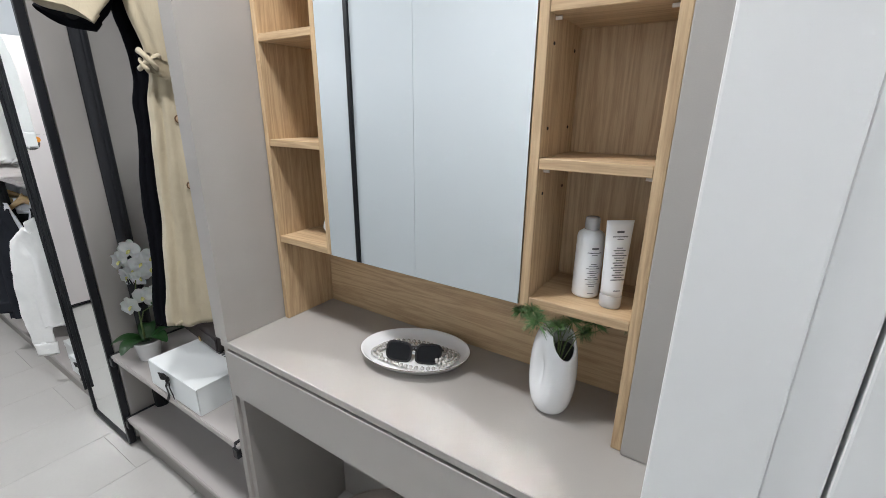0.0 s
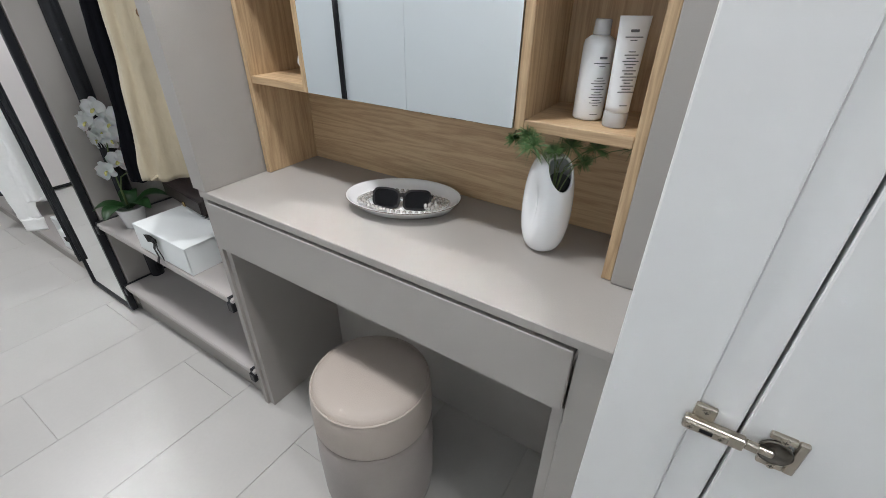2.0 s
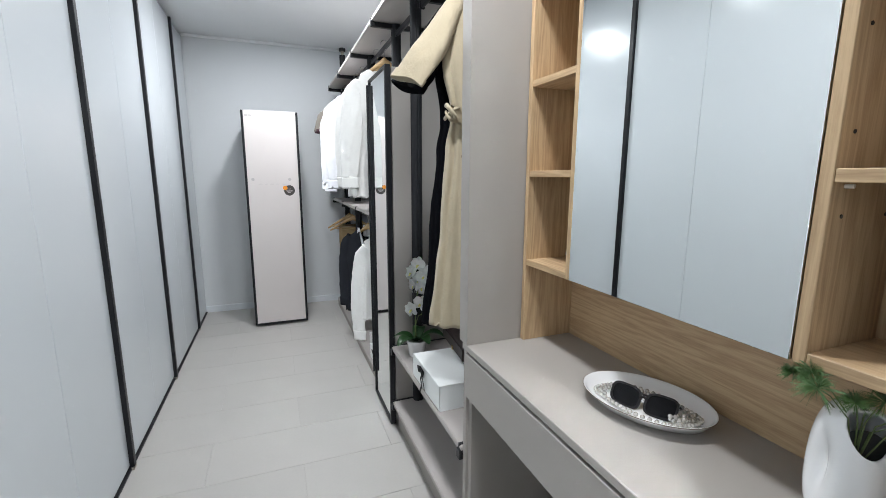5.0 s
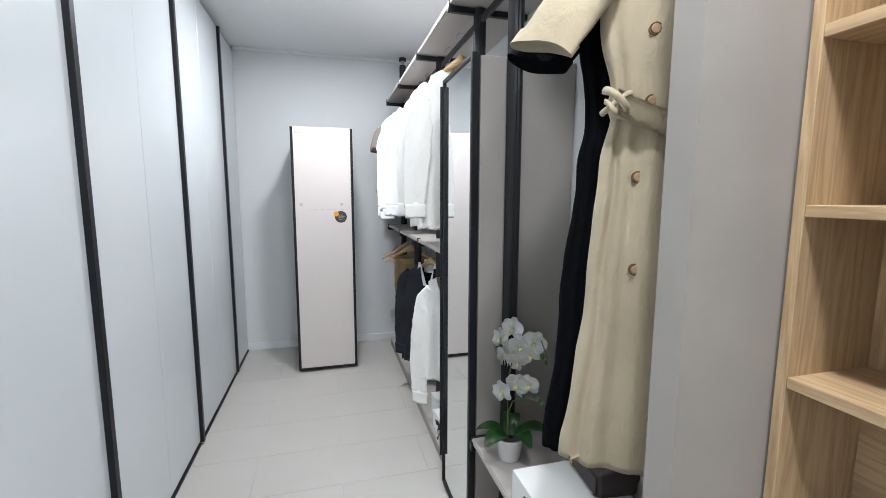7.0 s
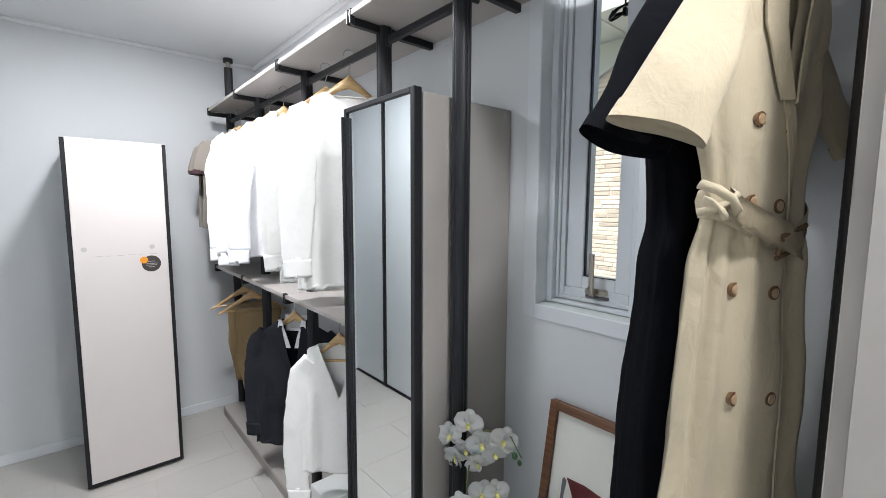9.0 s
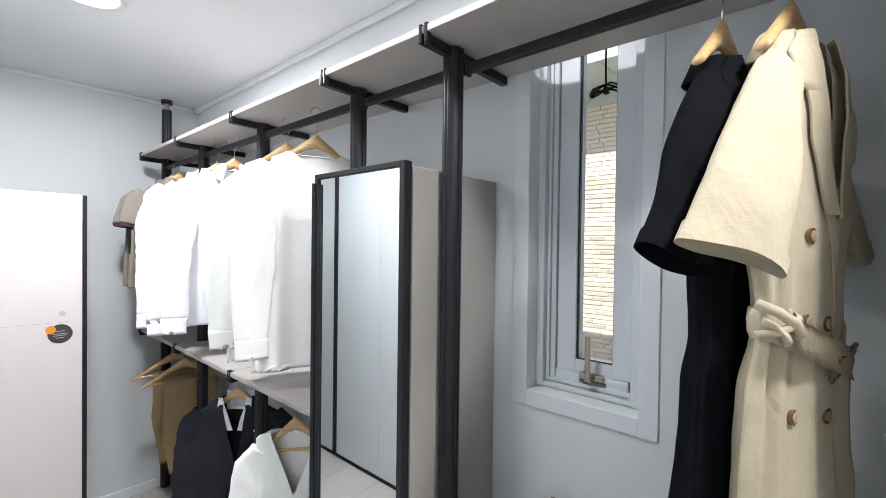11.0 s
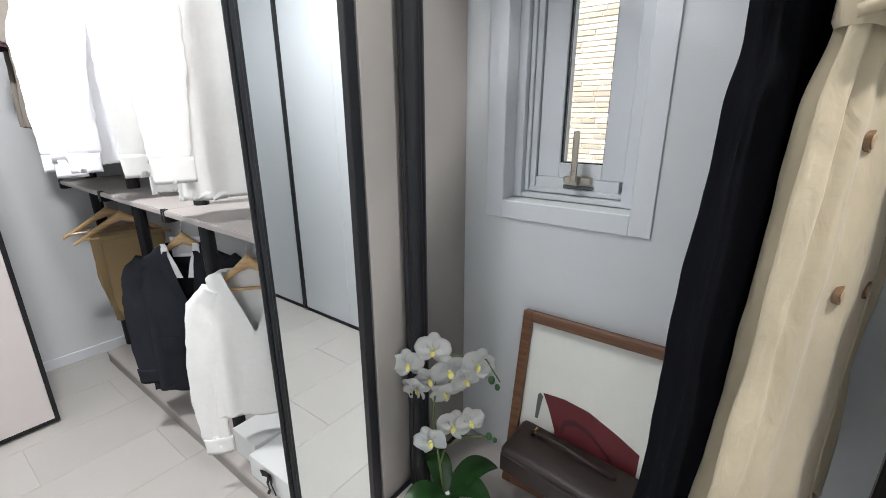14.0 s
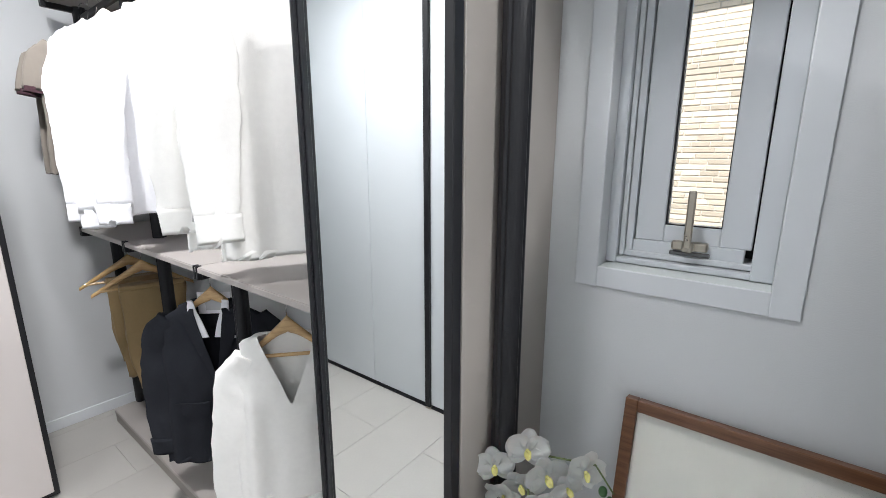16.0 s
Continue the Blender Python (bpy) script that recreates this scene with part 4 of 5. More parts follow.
def shirt(x, y, rail, turn=0.0, mat=None, label="", name="shirt", half=0.205, length=0.74, sleeve=0.58, seed=0.0, collar=True, group="hanging shirts", placket=True, forward=0.0, neck=0.06, cuff_mat=None, vee=0.0):
    """A shirt on a hanger hook at height rail; its front looks along local -y."""
    ob = thing(name, (x, y, rail), label, "shirt" if name != "jacket" else "jacket", group, turn)
    mat = mat or M_SHIRT
    bm = bmesh.new()
    cloth_body(bm, [(-0.128, 0, 0, neck, 0.024, 0), (-0.150, 0, 0, neck + 0.045, 0.025, 0), (-0.200, 0, 0, half - 0.03, 0.025, 0.001), (-0.25, 0, 0, half, 0.024, 0.002), (-0.45, 0, 0, half + 0.002, 0.025, 0.008), (-0.09 - length, 0, 0, half + 0.008, 0.028, 0.013)],
               rings=70, seg=110, folds=5, phase=seed * 1.7, wrinkle=0.008, seed=seed * 2.3, power=0.62)
    tree = BVHTree.FromBMesh(bm)
    open_neck(bm, -0.15 - vee, 0.004, neck * 0.86, -0.128)
    part("body", bm, mat, ob, smooth=True)
    for s in (-1, 1):
        rows = [(s * (half - 0.055), 0, -0.195, 0.04, 0.020, 0), (s * (half - 0.018), -0.003, -0.255, 0.060, 0.019, 0), (s * (half + 0.002), -0.014 - 0.3 * forward, -0.38, 0.064, 0.015, 0)]
        if sleeve > 0.35:
            rows += [(s * (half + 0.016), -0.014 - 0.7 * forward, -0.58, 0.060, 0.013, 0), (s * (half + 0.014), -0.018 - forward, -0.20 - sleeve, 0.050, 0.011, 0)]
        sl = part("sleeve", cloth_sleeve(bmesh.new(), rows, seg=36, wrinkle=0.009, seed=seed + 3 * s, fold=0.05), mat, ob, smooth=True)
        e = rows[-1]
        a = rows[-2]
        d = Vector((e[0] - a[0], e[1] - a[1], e[2] - a[2])).normalized()
        q = Vector(e[:3]) + d * (0.055 if sleeve > 0.35 else 0.012)
        p = Vector(e[:3]) - d * 0.012
        part("cuff", cloth_sleeve(bmesh.new(), [(*p, e[3] + 0.001, e[4] + 0.002, 0), (*q, e[3] - 0.002, e[4] + 0.001, 0)], steps=6, wrinkle=0.004, seed=seed, fold=0.03, hollow=0.04), cuff_mat or mat, sl, smooth=True)
    if collar:
        part("collar", shirt_collar(bmesh.new(), -0.142, 0, neck, 0.036, 0.030, 0.07, 0.4), mat, ob, smooth=True)
    if placket:
        part("placket", cloth_flap(bmesh.new(), [(-0.17, -0.014, 0.014), (-0.4, -0.014, 0.014), (-0.07 - length, -0.014, 0.014)], tree, 0.001, 0.001, nx=2, sub=8), mat, ob)
    return ob, tree


# the two dresses over the near shelves
hanger(POST_X, 0.200, RAIL_TOP + 0.014, -20, 0.090, slope=0.085)
tan = wrap_dress(POST_X, 0.200, -20, M_LINEN, "sand-coloured linen double-breasted shirt dress with tied belt", 0, -1.265, True, 0.4)
hanger(POST_X, 0.290, RAIL_TOP + 0.014, -13, 0.090, slope=0.085)
ink = wrap_dress(POST_X, 0.290, -13, M_INK, "black cotton short-sleeved dress behind the sand one", -0.012, -1.27, False, 2.1, 0.004, -0.020, 0.85)

# upper row of shirts
for k, (y, turn, seed, dy) in enumerate(((2.56, -18, 1.0, 0.02), (2.37, -24, 2.0, 0.03), (2.17, -30, 3.0, 0.0))):
    hanger(POST_X - 0.01, y, RAIL_TOP + 0.014, turn)
    shirt(POST_X - 0.01, y, RAIL_TOP + 0.014, turn, M_SHIRT, "crisp white cotton long-sleeved shirt on a wooden hanger", seed=seed, sleeve=0.60 + dy, forward=0.05)
for k, (y, turn, seed) in enumerate(((1.70, -22, 4.0), (1.50, -20, 5.0))):
    hanger(POST_X - 0.01, y, RAIL_TOP + 0.014, turn, 0.13, slope=0.105)
    shirt(POST_X - 0.01, y, RAIL_TOP - 0.004, turn, M_SILK, "ivory white blouse with long sleeves and open neck", "blouse", seed=seed, sleeve=0.56, length=0.78, collar=False, placket=False, forward=0.04, neck=0.10, half=0.195, vee=0.03)
for y, mat, lab, c in ((2.99, M_TAUPE, "taupe short-sleeved knit polo with dark cuff trim", M_PLUM), (2.87, M_TAUPE, "taupe short-sleeved knit top with dark cuff trim", M_PLUM)):
    hanger(POST_X - 0.02, y, RAIL_TOP + 0.014, -10)
    shirt(POST_X - 0.02, y, RAIL_TOP + 0.014, -10, mat, lab, "knit_top", sleeve=0.2, seed=y, length=0.62, placket=False, group="knit tops", cuff_mat=c)

# lower row: trousers, suit jacket and blouse
for y in (2.98, 2.80):
    hanger(POST_X - 0.01, y, RAIL_LOW + 0.014, -14, 0.2, True)
    tr = thing("trousers", (POST_X - 0.01, y, RAIL_LOW + 0.014), "khaki cotton trousers folded over a hanger bar", "trousers", "hanging trousers", -14)
    for s, lo in ((-1, -0.70), (1, -0.62)):
        bm = bmesh.new()
        cloth_body(bm, [(-0.190, 0.03, s * 0.012, 0.13, 0.016, 0.0), (-0.22, 0.03, s * 0.018, 0.13, 0.020, 0.002), (-0.45, 0.02, s * 0.020, 0.115, 0.022, 0.004), (lo, 0.02, s * 0.02, 0.095, 0.022, 0.004)], rings=26, seg=40, folds=4, phase=y + s, wrinkle=0.012, seed=y * s)
        part("leg", bm, M_KHAKI, tr, smooth=True)
    part("waistband", B(-0.10, 0.16, -0.036, 0.036, -0.204, -0.182, 0.006, 2), M_KHAKI, tr)

hanger(POST_X - 0.01, 2.11, RAIL_LOW + 0.014, -48, 0.145, slope=0.125)
jk, jt = shirt(POST_X - 0.01, 2.11, RAIL_LOW + 0.020, -48, M_SUIT, "charcoal wool suit jacket over a white collared shirt", "jacket", half=0.215, length=0.70, sleeve=0.50, seed=8.0, vee=0.16, collar=False, placket=False, group="lower rail clothes", neck=0.075)
part("lapel", cloth_flap(bmesh.new(), [(-0.150, -0.075, -0.05), (-0.17, -0.112, -0.052), (-0.20, -0.122, -0.046), (-0.22, -0.098, -0.042), (-0.36, -0.045, -0.012), (-0.46, -0.012, 0.006)], jt, 0.008, 0.016), M_SUIT, jk)
part("lapel", cloth_flap(bmesh.new(), [(-0.150, 0.05, 0.075), (-0.17, 0.052, 0.112), (-0.20, 0.046, 0.122), (-0.22, 0.042, 0.098), (-0.36, 0.016, 0.045), (-0.46, -0.004, 0.012)], jt, 0.016, 0.008), M_SUIT, jk)
part("pocket_flap", cloth_flap(bmesh.new(), [(-0.535, -0.165, -0.04), (-0.585, -0.163, -0.042)], jt, 0.003, 0.003, thick=0.006), M_SUIT, jk)
part("shirt_front", cloth_flap(bmesh.new(), [(-0.235, -0.048, 0.048), (-0.28, -0.040, 0.040), (-0.44, -0.012, 0.012)], jt, 0.002, 0.002), M_INK, jk, "dark shirt front and tie")
bm = bmesh.new()
cloth_flap(bm, [(-0.118, -0.070, -0.052), (-0.16, -0.074, -0.044), (-0.21, -0.066, -0.026), (-0.265, -0.034, -0.010)], jt, 0.012, 0.010)
cloth_flap(bm, [(-0.118, 0.052, 0.070), (-0.16, 0.044, 0.074), (-0.21, 0.026, 0.066), (-0.265, 0.010, 0.034)], jt, 0.010, 0.012)
box(bm, -0.060, 0.060, 0.014, 0.017, -0.19, -0.105, 0.001)
part("shirt_collar", bm, M_SHIRT, jk, "white shirt collar")
part("pocket_square", cloth_flap(bmesh.new(), [(-0.262, 0.075, 0.135), (-0.272, 0.075, 0.135)], jt, 0.004, 0.004), M_SHIRT, jk)
part("collar_label", B(-0.03, 0.03, 0.010, 0.013, -0.175, -0.135), M_LABEL, jk)

hanger(POST_X - 0.01, 1.62, RAIL_LOW + 0.014, -42, 0.115, True, slope=0.11)
shirt(POST_X - 0.01, 1.62, RAIL_LOW + 0.014, -42, M_SILK, "white crepe blouse with wide neck and long sleeves", "blouse", half=0.175, length=0.60, sleeve=0.59, seed=11.0, collar=False, placket=False, group="lower rail clothes", neck=0.10, vee=0.20)

# ---------------------------------------------------------------- small things on the dressing table
M_CERAMIC = material("white_ceramic", (0.80, 0.80, 0.80), 0.18, vary=0.01, coat=0.3)
M_PLASTIC = material("white_plastic", (0.78, 0.78, 0.78), 0.35, vary=0.01)
M_PRINT = material("grey_print", (0.12, 0.12, 0.13), 0.6)
M_CLEAR = material("frosted_cap", (0.80, 0.80, 0.80), 0.2, vary=0.03)
M_CLEAR.node_tree.nodes["Principled BSDF"].inputs["Transmission Weight"].default_value = 0.5
M_LEATHER = material("beige_leatherette", (0.39, 0.335, 0.29), 0.5, vary=0.05, bump=0.3, bump_scale=350)
M_FABRIC = weave("taupe_fabric", (0.27, 0.235, 0.215), 0.9, 0.06, 900, 0.05)
M_PEARL = material("pearl", (0.62, 0.60, 0.57), 0.12, 0.55, vary=0.05, coat=0.6)
M_LENS = material("dark_lens", (0.006, 0.006, 0.007), 0.12, vary=0.1)
M_LENS.node_tree.nodes["Principled BSDF"].inputs["Specular IOR Level"].default_value = 0.25
M_LEAF = material("dark_leaf", (0.020, 0.075, 0.018), 0.35, vary=0.25, scale=25, bump=0.1, bump_scale=60)
M_FERN = material("fern_green", (0.075, 0.155, 0.045), 0.6, vary=0.35, scale=40)
M_STEM = material("stem_green", (0.11, 0.15, 0.05), 0.6, vary=0.25, scale=40)
M_PETAL = material("orchid_petal", (0.90, 0.90, 0.88), 0.55, vary=0.03, sheen=0.2)
M_PETAL.node_tree.nodes["Principled BSDF"].inputs["Subsurface Weight"].default_value = 0.15
M_YELLOW = material("orchid_throat", (0.66, 0.62, 0.24), 0.5, vary=0.2, scale=90)
M_BROWN = material("brown_leather", (0.020, 0.011, 0.009), 0.42, vary=0.15, bump=0.3, bump_scale=300)
M_BRASS = material("brass", (0.72, 0.53, 0.24), 0.25, 1.0, vary=0.1)
M_CARD = material("white_card", (0.78, 0.80, 0.79), 0.45, vary=0.015, bump=0.05, bump_scale=300)
M_RIBBON = material("black_ribbon", (0.010, 0.009, 0.010), 0.45, vary=0.2)
M_RIBBON.node_tree.nodes["Principled BSDF"].inputs["Specular IOR Level"].default_value = 0.2
M_PAPER = material("art_paper", (0.70, 0.67, 0.63), 0.7, vary=0.05, scale=12)
M_RED = material("art_red", (0.12, 0.014, 0.018), 0.6, vary=0.2, scale=20)
M_DARKRED = material("art_dark_red", (0.06, 0.008, 0.010), 0.6, vary=0.2, scale=20)
M_SOIL = material("soil", (0.03, 0.022, 0.016), 0.95, vary=0.4, scale=90, bump=0.6, bump_scale=150)

# stool
st = thing("pouffe", (0.025, -0.49, 0), "round beige leatherette pouffe with taupe fabric base, under the table", "stool")
part("base", lathe(bmesh.new(), [(0.138, 0.0), (0.148, 0.006), (0.152, 0.05), (0.153, 0.20), (0.150, 0.285), (0.142, 0.30)], 56), M_FABRIC, st, "taupe woven lower drum", smooth=True)
part("seat", lathe(bmesh.new(), [(0.140, 0.297), (0.148, 0.300), (0.1505, 0.306), (0.150, 0.36), (0.148, 0.395), (0.143, 0.412), (0.132, 0.424), (0.11, 0.430), (0.05, 0.434), (0.004, 0.435)], 56), M_LEATHER, st, "padded beige leatherette seat", smooth=True)
part("piping", sweep(bmesh.new(), [(0.1435 * math.cos(a / 40 * 2 * math.pi), 0.1435 * math.sin(a / 40 * 2 * math.pi), 0.413) for a in range(40)], 0.003, 8, True), M_LEATHER, st, smooth=True)

# oval tray, pearls, sunglasses
TRAY = pose(0.213, -0.466, DESK, 0, 0, -69)
tray = tagged(new("tray"), "oval white glazed tray with thin dark rim, on the dressing table", "tray")
tray.matrix_world = TRAY


def oval(bm, rows, seg=56):
    rings = []
    for a, b, z in rows:
        rings.append([bm.verts.new((a * math.cos(2 * math.pi * k / seg), b * math.sin(2 * math.pi * k / seg), z)) for k in range(seg)])
    for p, q in zip(rings, rings[1:]):
        for k in range(seg):
            bm.faces.new((p[k], p[(k + 1) % seg], q[(k + 1) % seg], q[k]))
    bm.faces.new(rings[0][::-1])
    bm.faces.new(rings[-1])
    return bm


part("dish", oval(bmesh.new(), [(0.105, 0.058, 0.0), (0.112, 0.063, 0.002), (0.130, 0.094, 0.024), (0.134, 0.098, 0.0292), (0.1345, 0.0985, 0.0305), (0.1325, 0.0965, 0.0305), (0.128, 0.092, 0.025), (0.112, 0.076, 0.007), (0.10, 0.062, 0.0055), (0.02, 0.01, 0.005)]), M_CERAMIC, tray, smooth=True)
part("rim_line", sweep(bmesh.new(), [(0.1343 * math.cos(k / 64 * 2 * math.pi), 0.0983 * math.sin(k / 64 * 2 * math.pi), 0.0296) for k in range(64)], 0.0010, 6, True), material("rim_brown", (0.10, 0.07, 0.05), 0.4), tray, "thin brown painted rim")
neck = tagged(new("pearl_necklace"), "strands of white pearls coiled in the tray", "necklace")
neck.matrix_world = TRAY @ pose(0, 0, 0.005)
bead = lathe(bmesh.new(), [(0.0004, -0.0048), (0.0025, -0.0041), (0.0042, -0.0025), (0.0048, 0), (0.0042, 0.0025), (0.0025, 0.0041), (0.0004, 0.0048)], 10)
bead_mesh = finish(bead, "pearl", M_PEARL, True)
spots = []
for a, b, ph, tot in ((0.104, 0.056, 0.2, 52), (0.092, 0.044, 1.0, 44)):
    for k in range(tot):
        t = 2 * math.pi * k / tot + ph
        if a < 0.1 and math.sin(t) < -0.55:
            continue
        spots.append((a * math.cos(t) + 0.003 * math.sin(5 * t), b * math.sin(t) + 0.004 * math.cos(3 * t), 0.0085))
for k in range(14):
    spots.append((0.070 + 0.012 * math.cos(k * 0.9), -0.030 + 0.028 * k / 13, 0.0085 + 0.006 * (k % 2)))
for p in spots:
    ob = new("pearl", bead_mesh)
    ob.parent = neck
    ob.location = p
gl = tagged(new("sunglasses"), "black square sunglasses lying in the tray", "sunglasses")
gl.matrix_world = TRAY @ pose(0.0, -0.012, 0.024, 50, 0, 2)
for s in (-1, 1):
    def lens_outline(g):
        out = []
        for k in range(28):
            a = 2 * math.pi * k / 28
            c, q = math.cos(a), math.sin(a)
            out.append((s * 0.036 + (0.030 + g) * math.copysign(abs(c) ** 0.6, c), (0.0225 + g) * math.copysign(abs(q) ** 0.6, q) + 0.003 * s * c))
        return out
    bm = bmesh.new()
    i0, o0 = lens_outline(-0.002), lens_outline(0.0022)
    v = [[bm.verts.new((x, y, z)) for x, y in o] for o, z in ((i0, 0.0025), (o0, 0.0025), (o0, -0.0025), (i0, -0.0025))]
    for r in range(4):
        a, b = v[r], v[(r + 1) % 4]
        for k in range(28):
            bm.faces.new((a[k], a[(k + 1) % 28], b[(k + 1) % 28], b[k]))
    part("rim", bm, M_RIBBON, gl)
    bm = bmesh.new()
    for z in (0.0006, -0.0006):
        bm.faces.new([bm.verts.new((x, y, z)) for x, y in lens_outline(-0.0015)])
    part("lens", bm, M_LENS, gl, "dark tinted lens")
    part("temple", sweep(bmesh.new(), [(s * 0.068, 0.012, 0.0), (s * 0.0695, 0.012, -0.004), (s * 0.062, 0.014, -0.012), (-s * 0.02, 0.016, -0.013), (-s * 0.05, 0.010, -0.014)], 0.0024, 8), M_RIBBON, gl, smooth=True)
part("bridge", sweep(bmesh.new(), [(-0.008, 0.004, 0.0005), (0, 0.008, 0.001), (0.008, 0.004, 0.0005)], 0.003, 8), M_RIBBON, gl, smooth=True)
# highlight at the bridge, made as a small steel block
part("nose_glint", B(-0.0055, 0.0055, -0.004, 0.002, -0.004, 0.0, 0.001), M_STEEL, gl, "small bright block standing in for the glint at the bridge")


# pod vase with a slanted mouth
def pod(bm, height, radius, inset=0.0):
    seg, n = 48, 40
    rings = []
    for i in range(n + 1):
        f = i / n
        z = height * (0.5 - 0.5 * math.cos(math.pi * f))
        r = radius * math.sin(math.pi * (0.055 + 0.9 * f)) ** 0.62 * (1 - 0.06 * f) - inset
        ring = []
        for k in range(seg):
            a = 2 * math.pi * k / seg
            # a deep thumb-hole on the flank
            d = math.exp(-((a - radians(152)) / 0.42) ** 2 - ((f - 0.52) / 0.17) ** 2)
            rr = max(r * (1 - 0.42 * d), 0.002)
            ring.append(bm.verts.new((rr * math.cos(a), rr * math.sin(a), z)))
        rings.append(ring)
    for a, b in zip(rings, rings[1:]):
        for k in range(seg):
            bm.faces.new((a[k], a[(k + 1) % seg], b[(k + 1) % seg], b[k]))
    bm.faces.new(rings[0][::-1])
    bm.faces.new(rings[-1])
    return bm


vase = thing("vase", (0.222, -0.802, DESK), "white glazed pod-shaped vase holding fern sprigs, on the table", "vase")
bm = pod(bmesh.new(), 0.188, 0.0475)
cut_at, cut_n = Vector((-0.0245, -0.0355, 0.133)), Vector((-0.50, -0.72, 0.45)).normalized()
bmesh.ops.bisect_plane(bm, geom=bm.verts[:] + bm.edges[:] + bm.faces[:], plane_co=cut_at, plane_no=cut_n, clear_outer=True)
bmesh.ops.solidify(bm, geom=bm.faces[:], thickness=0.004)
part("shell", bm, M_CERAMIC, vase, smooth=True)
# a near-black disc paints the shade inside the white vase
mouth = part("mouth", lathe(bmesh.new(), [(0.031, 0.0), (0.030, -0.002), (0.002, -0.012)], 28), material("mouth_shade", (0.03, 0.03, 0.03), 0.6), vase, "near-black disc in the mouth, the hollow's shade put into its colour")
mouth.matrix_local = Matrix.Translation(cut_at - cut_n * 0.010 + Vector((0.012, 0.008, 0.0))) @ cut_n.to_track_quat("Z", "Y").to_matrix().to_4x4()
fern = thing("fern_sprigs", (0.204, -0.814, DESK + 0.15), "feathery green artificial fern sprigs standing in the vase", "foliage")
rnd = random.Random(5)
for k, (dx, dy, dz, size) in enumerate(((-0.015, 0.075, 0.062, 0.020), (-0.045, 0.030, 0.066, 0.032), (-0.03, 0.045, 0.078, 0.026), (0.0, -0.020, 0.062, 0.030), (0.02, -0.055, 0.060, 0.028), (0.03, -0.115, 0.070, 0.026), (-0.02, 0.0, 0.055, 0.024), (0.05, 0.01, 0.07, 0.024), (0.03, -0.035, 0.03, 0.022))):
    end = Vector((dx, dy, dz))
    part("stem", sweep(bmesh.new(), [(0, 0, -0.05), (dx * 0.25, dy * 0.25, dz * 0.4), (dx * 0.7, dy * 0.7, dz * 0.85), end], 0.0011, 6, taper=0.6), M_STEM, fern, smooth=True)
    bm = bmesh.new()
    axis = (end + Vector((0, 0, 0.03))).normalized()
    for j in range(90):
        d = Vector((rnd.gauss(0, 1), rnd.gauss(0, 1), rnd.gauss(0, 1))).normalized()
        d = (d + axis * 0.55).normalized()
        ln = size * rnd.uniform(0.6, 1.1)
        w = d.orthogonal().normalized() * 0.0006
        u = d.cross(w).normalized() * 0.0007
        tip = end + d * ln - Vector((0, 0, 0.25 * ln * rnd.random()))
        mid = end + d * ln * 0.6
        a = [bm.verts.new(end + w * 0.5), bm.verts.new(end - w * 0.5), bm.verts.new(mid - w + u), bm.verts.new(mid + w + u), bm.verts.new(tip)]
        bm.faces.new((a[0], a[1], a[2], a[3])), bm.faces.new((a[3], a[2], a[4]))
        for q in range(7):
            f = 0.35 + 0.65 * q / 7
            base = end.lerp(tip, f)
            for sg in (-1, 1):
                e = base + (w.normalized() * sg * 0.7 + d * 0.8).normalized() * 0.0060 * (1.25 - f)
                bm.faces.new((bm.verts.new(base + d * 0.0004), bm.verts.new(base - d * 0.0004), bm.verts.new(e)))
    part("frond", bm, M_FERN, fern)


def bars(parent, rows, radius, mat=None):
    """Small unreadable print on a round front: rows of (z, width, height)."""
    for z, w, h in rows:
        bm = bmesh.new()
        n = 5
        half = w / radius / 2
        for i in range(n):
            a0, a1 = -half + 2 * half * i / n, -half + 2 * half * (i + 1) / n
            r = radius + 0.0004
            bm.faces.new([bm.verts.new((-r * math.cos(a), r * math.sin(a), zz)) for a, zz in ((a0, z), (a1, z), (a1, z + h), (a0, z + h))])
        part("print_line", bm, mat or M_PRINT, parent)


SZ = 1.0465
bo = thing("lotion_bottle", (0.252, -0.838, SZ), "white lotion bottle with frosted cap and fine grey print", "bottle", turn=38)
part("bottle", lathe(bmesh.new(), [(0.021, 0), (0.0235, 0.002), (0.024, 0.005), (0.024, 0.112), (0.0225, 0.119), (0.016, 0.124), (0.0125, 0.126)], 32), M_PLASTIC, bo, smooth=True)
part("cap", lathe(bmesh.new(), [(0.0125, 0.126), (0.0130, 0.128), (0.0125, 0.146), (0.011, 0.148), (0.002, 0.148)], 28), M_CLEAR, bo, "translucent white cap", smooth=True)
bars(bo, [(0.094, 0.012, 0.0035), (0.087, 0.026, 0.0014), (0.083, 0.010, 0.0012)] + [(0.066 - 0.0042 * i, 0.010 + 0.018 * ((i * 7) % 5) / 5, 0.0013) for i in range(11)] + [(0.010, 0.012, 0.0012)], 0.024)
tu = thing("cream_tube", (0.226, -0.889, SZ), "white cream tube standing on its clear cap", "tube", turn=38)
part("cap", lathe(bmesh.new(), [(0.0175, 0), (0.0185, 0.002), (0.0185, 0.022), (0.0165, 0.024)], 28), M_CLEAR, tu, "clear plastic cap", smooth=True)
bm = bmesh.new()
rings = []
for i in range(15):
    f = i / 14
    z = 0.0235 + 0.131 * f
    hw, hd = 0.0175 + 0.0065 * f, 0.0175 * (1 - f) ** 0.8 + 0.0012
    rings.append([bm.verts.new((-hd * math.cos(2 * math.pi * k / 28), hw * math.sin(2 * math.pi * k / 28), z)) for k in range(28)])
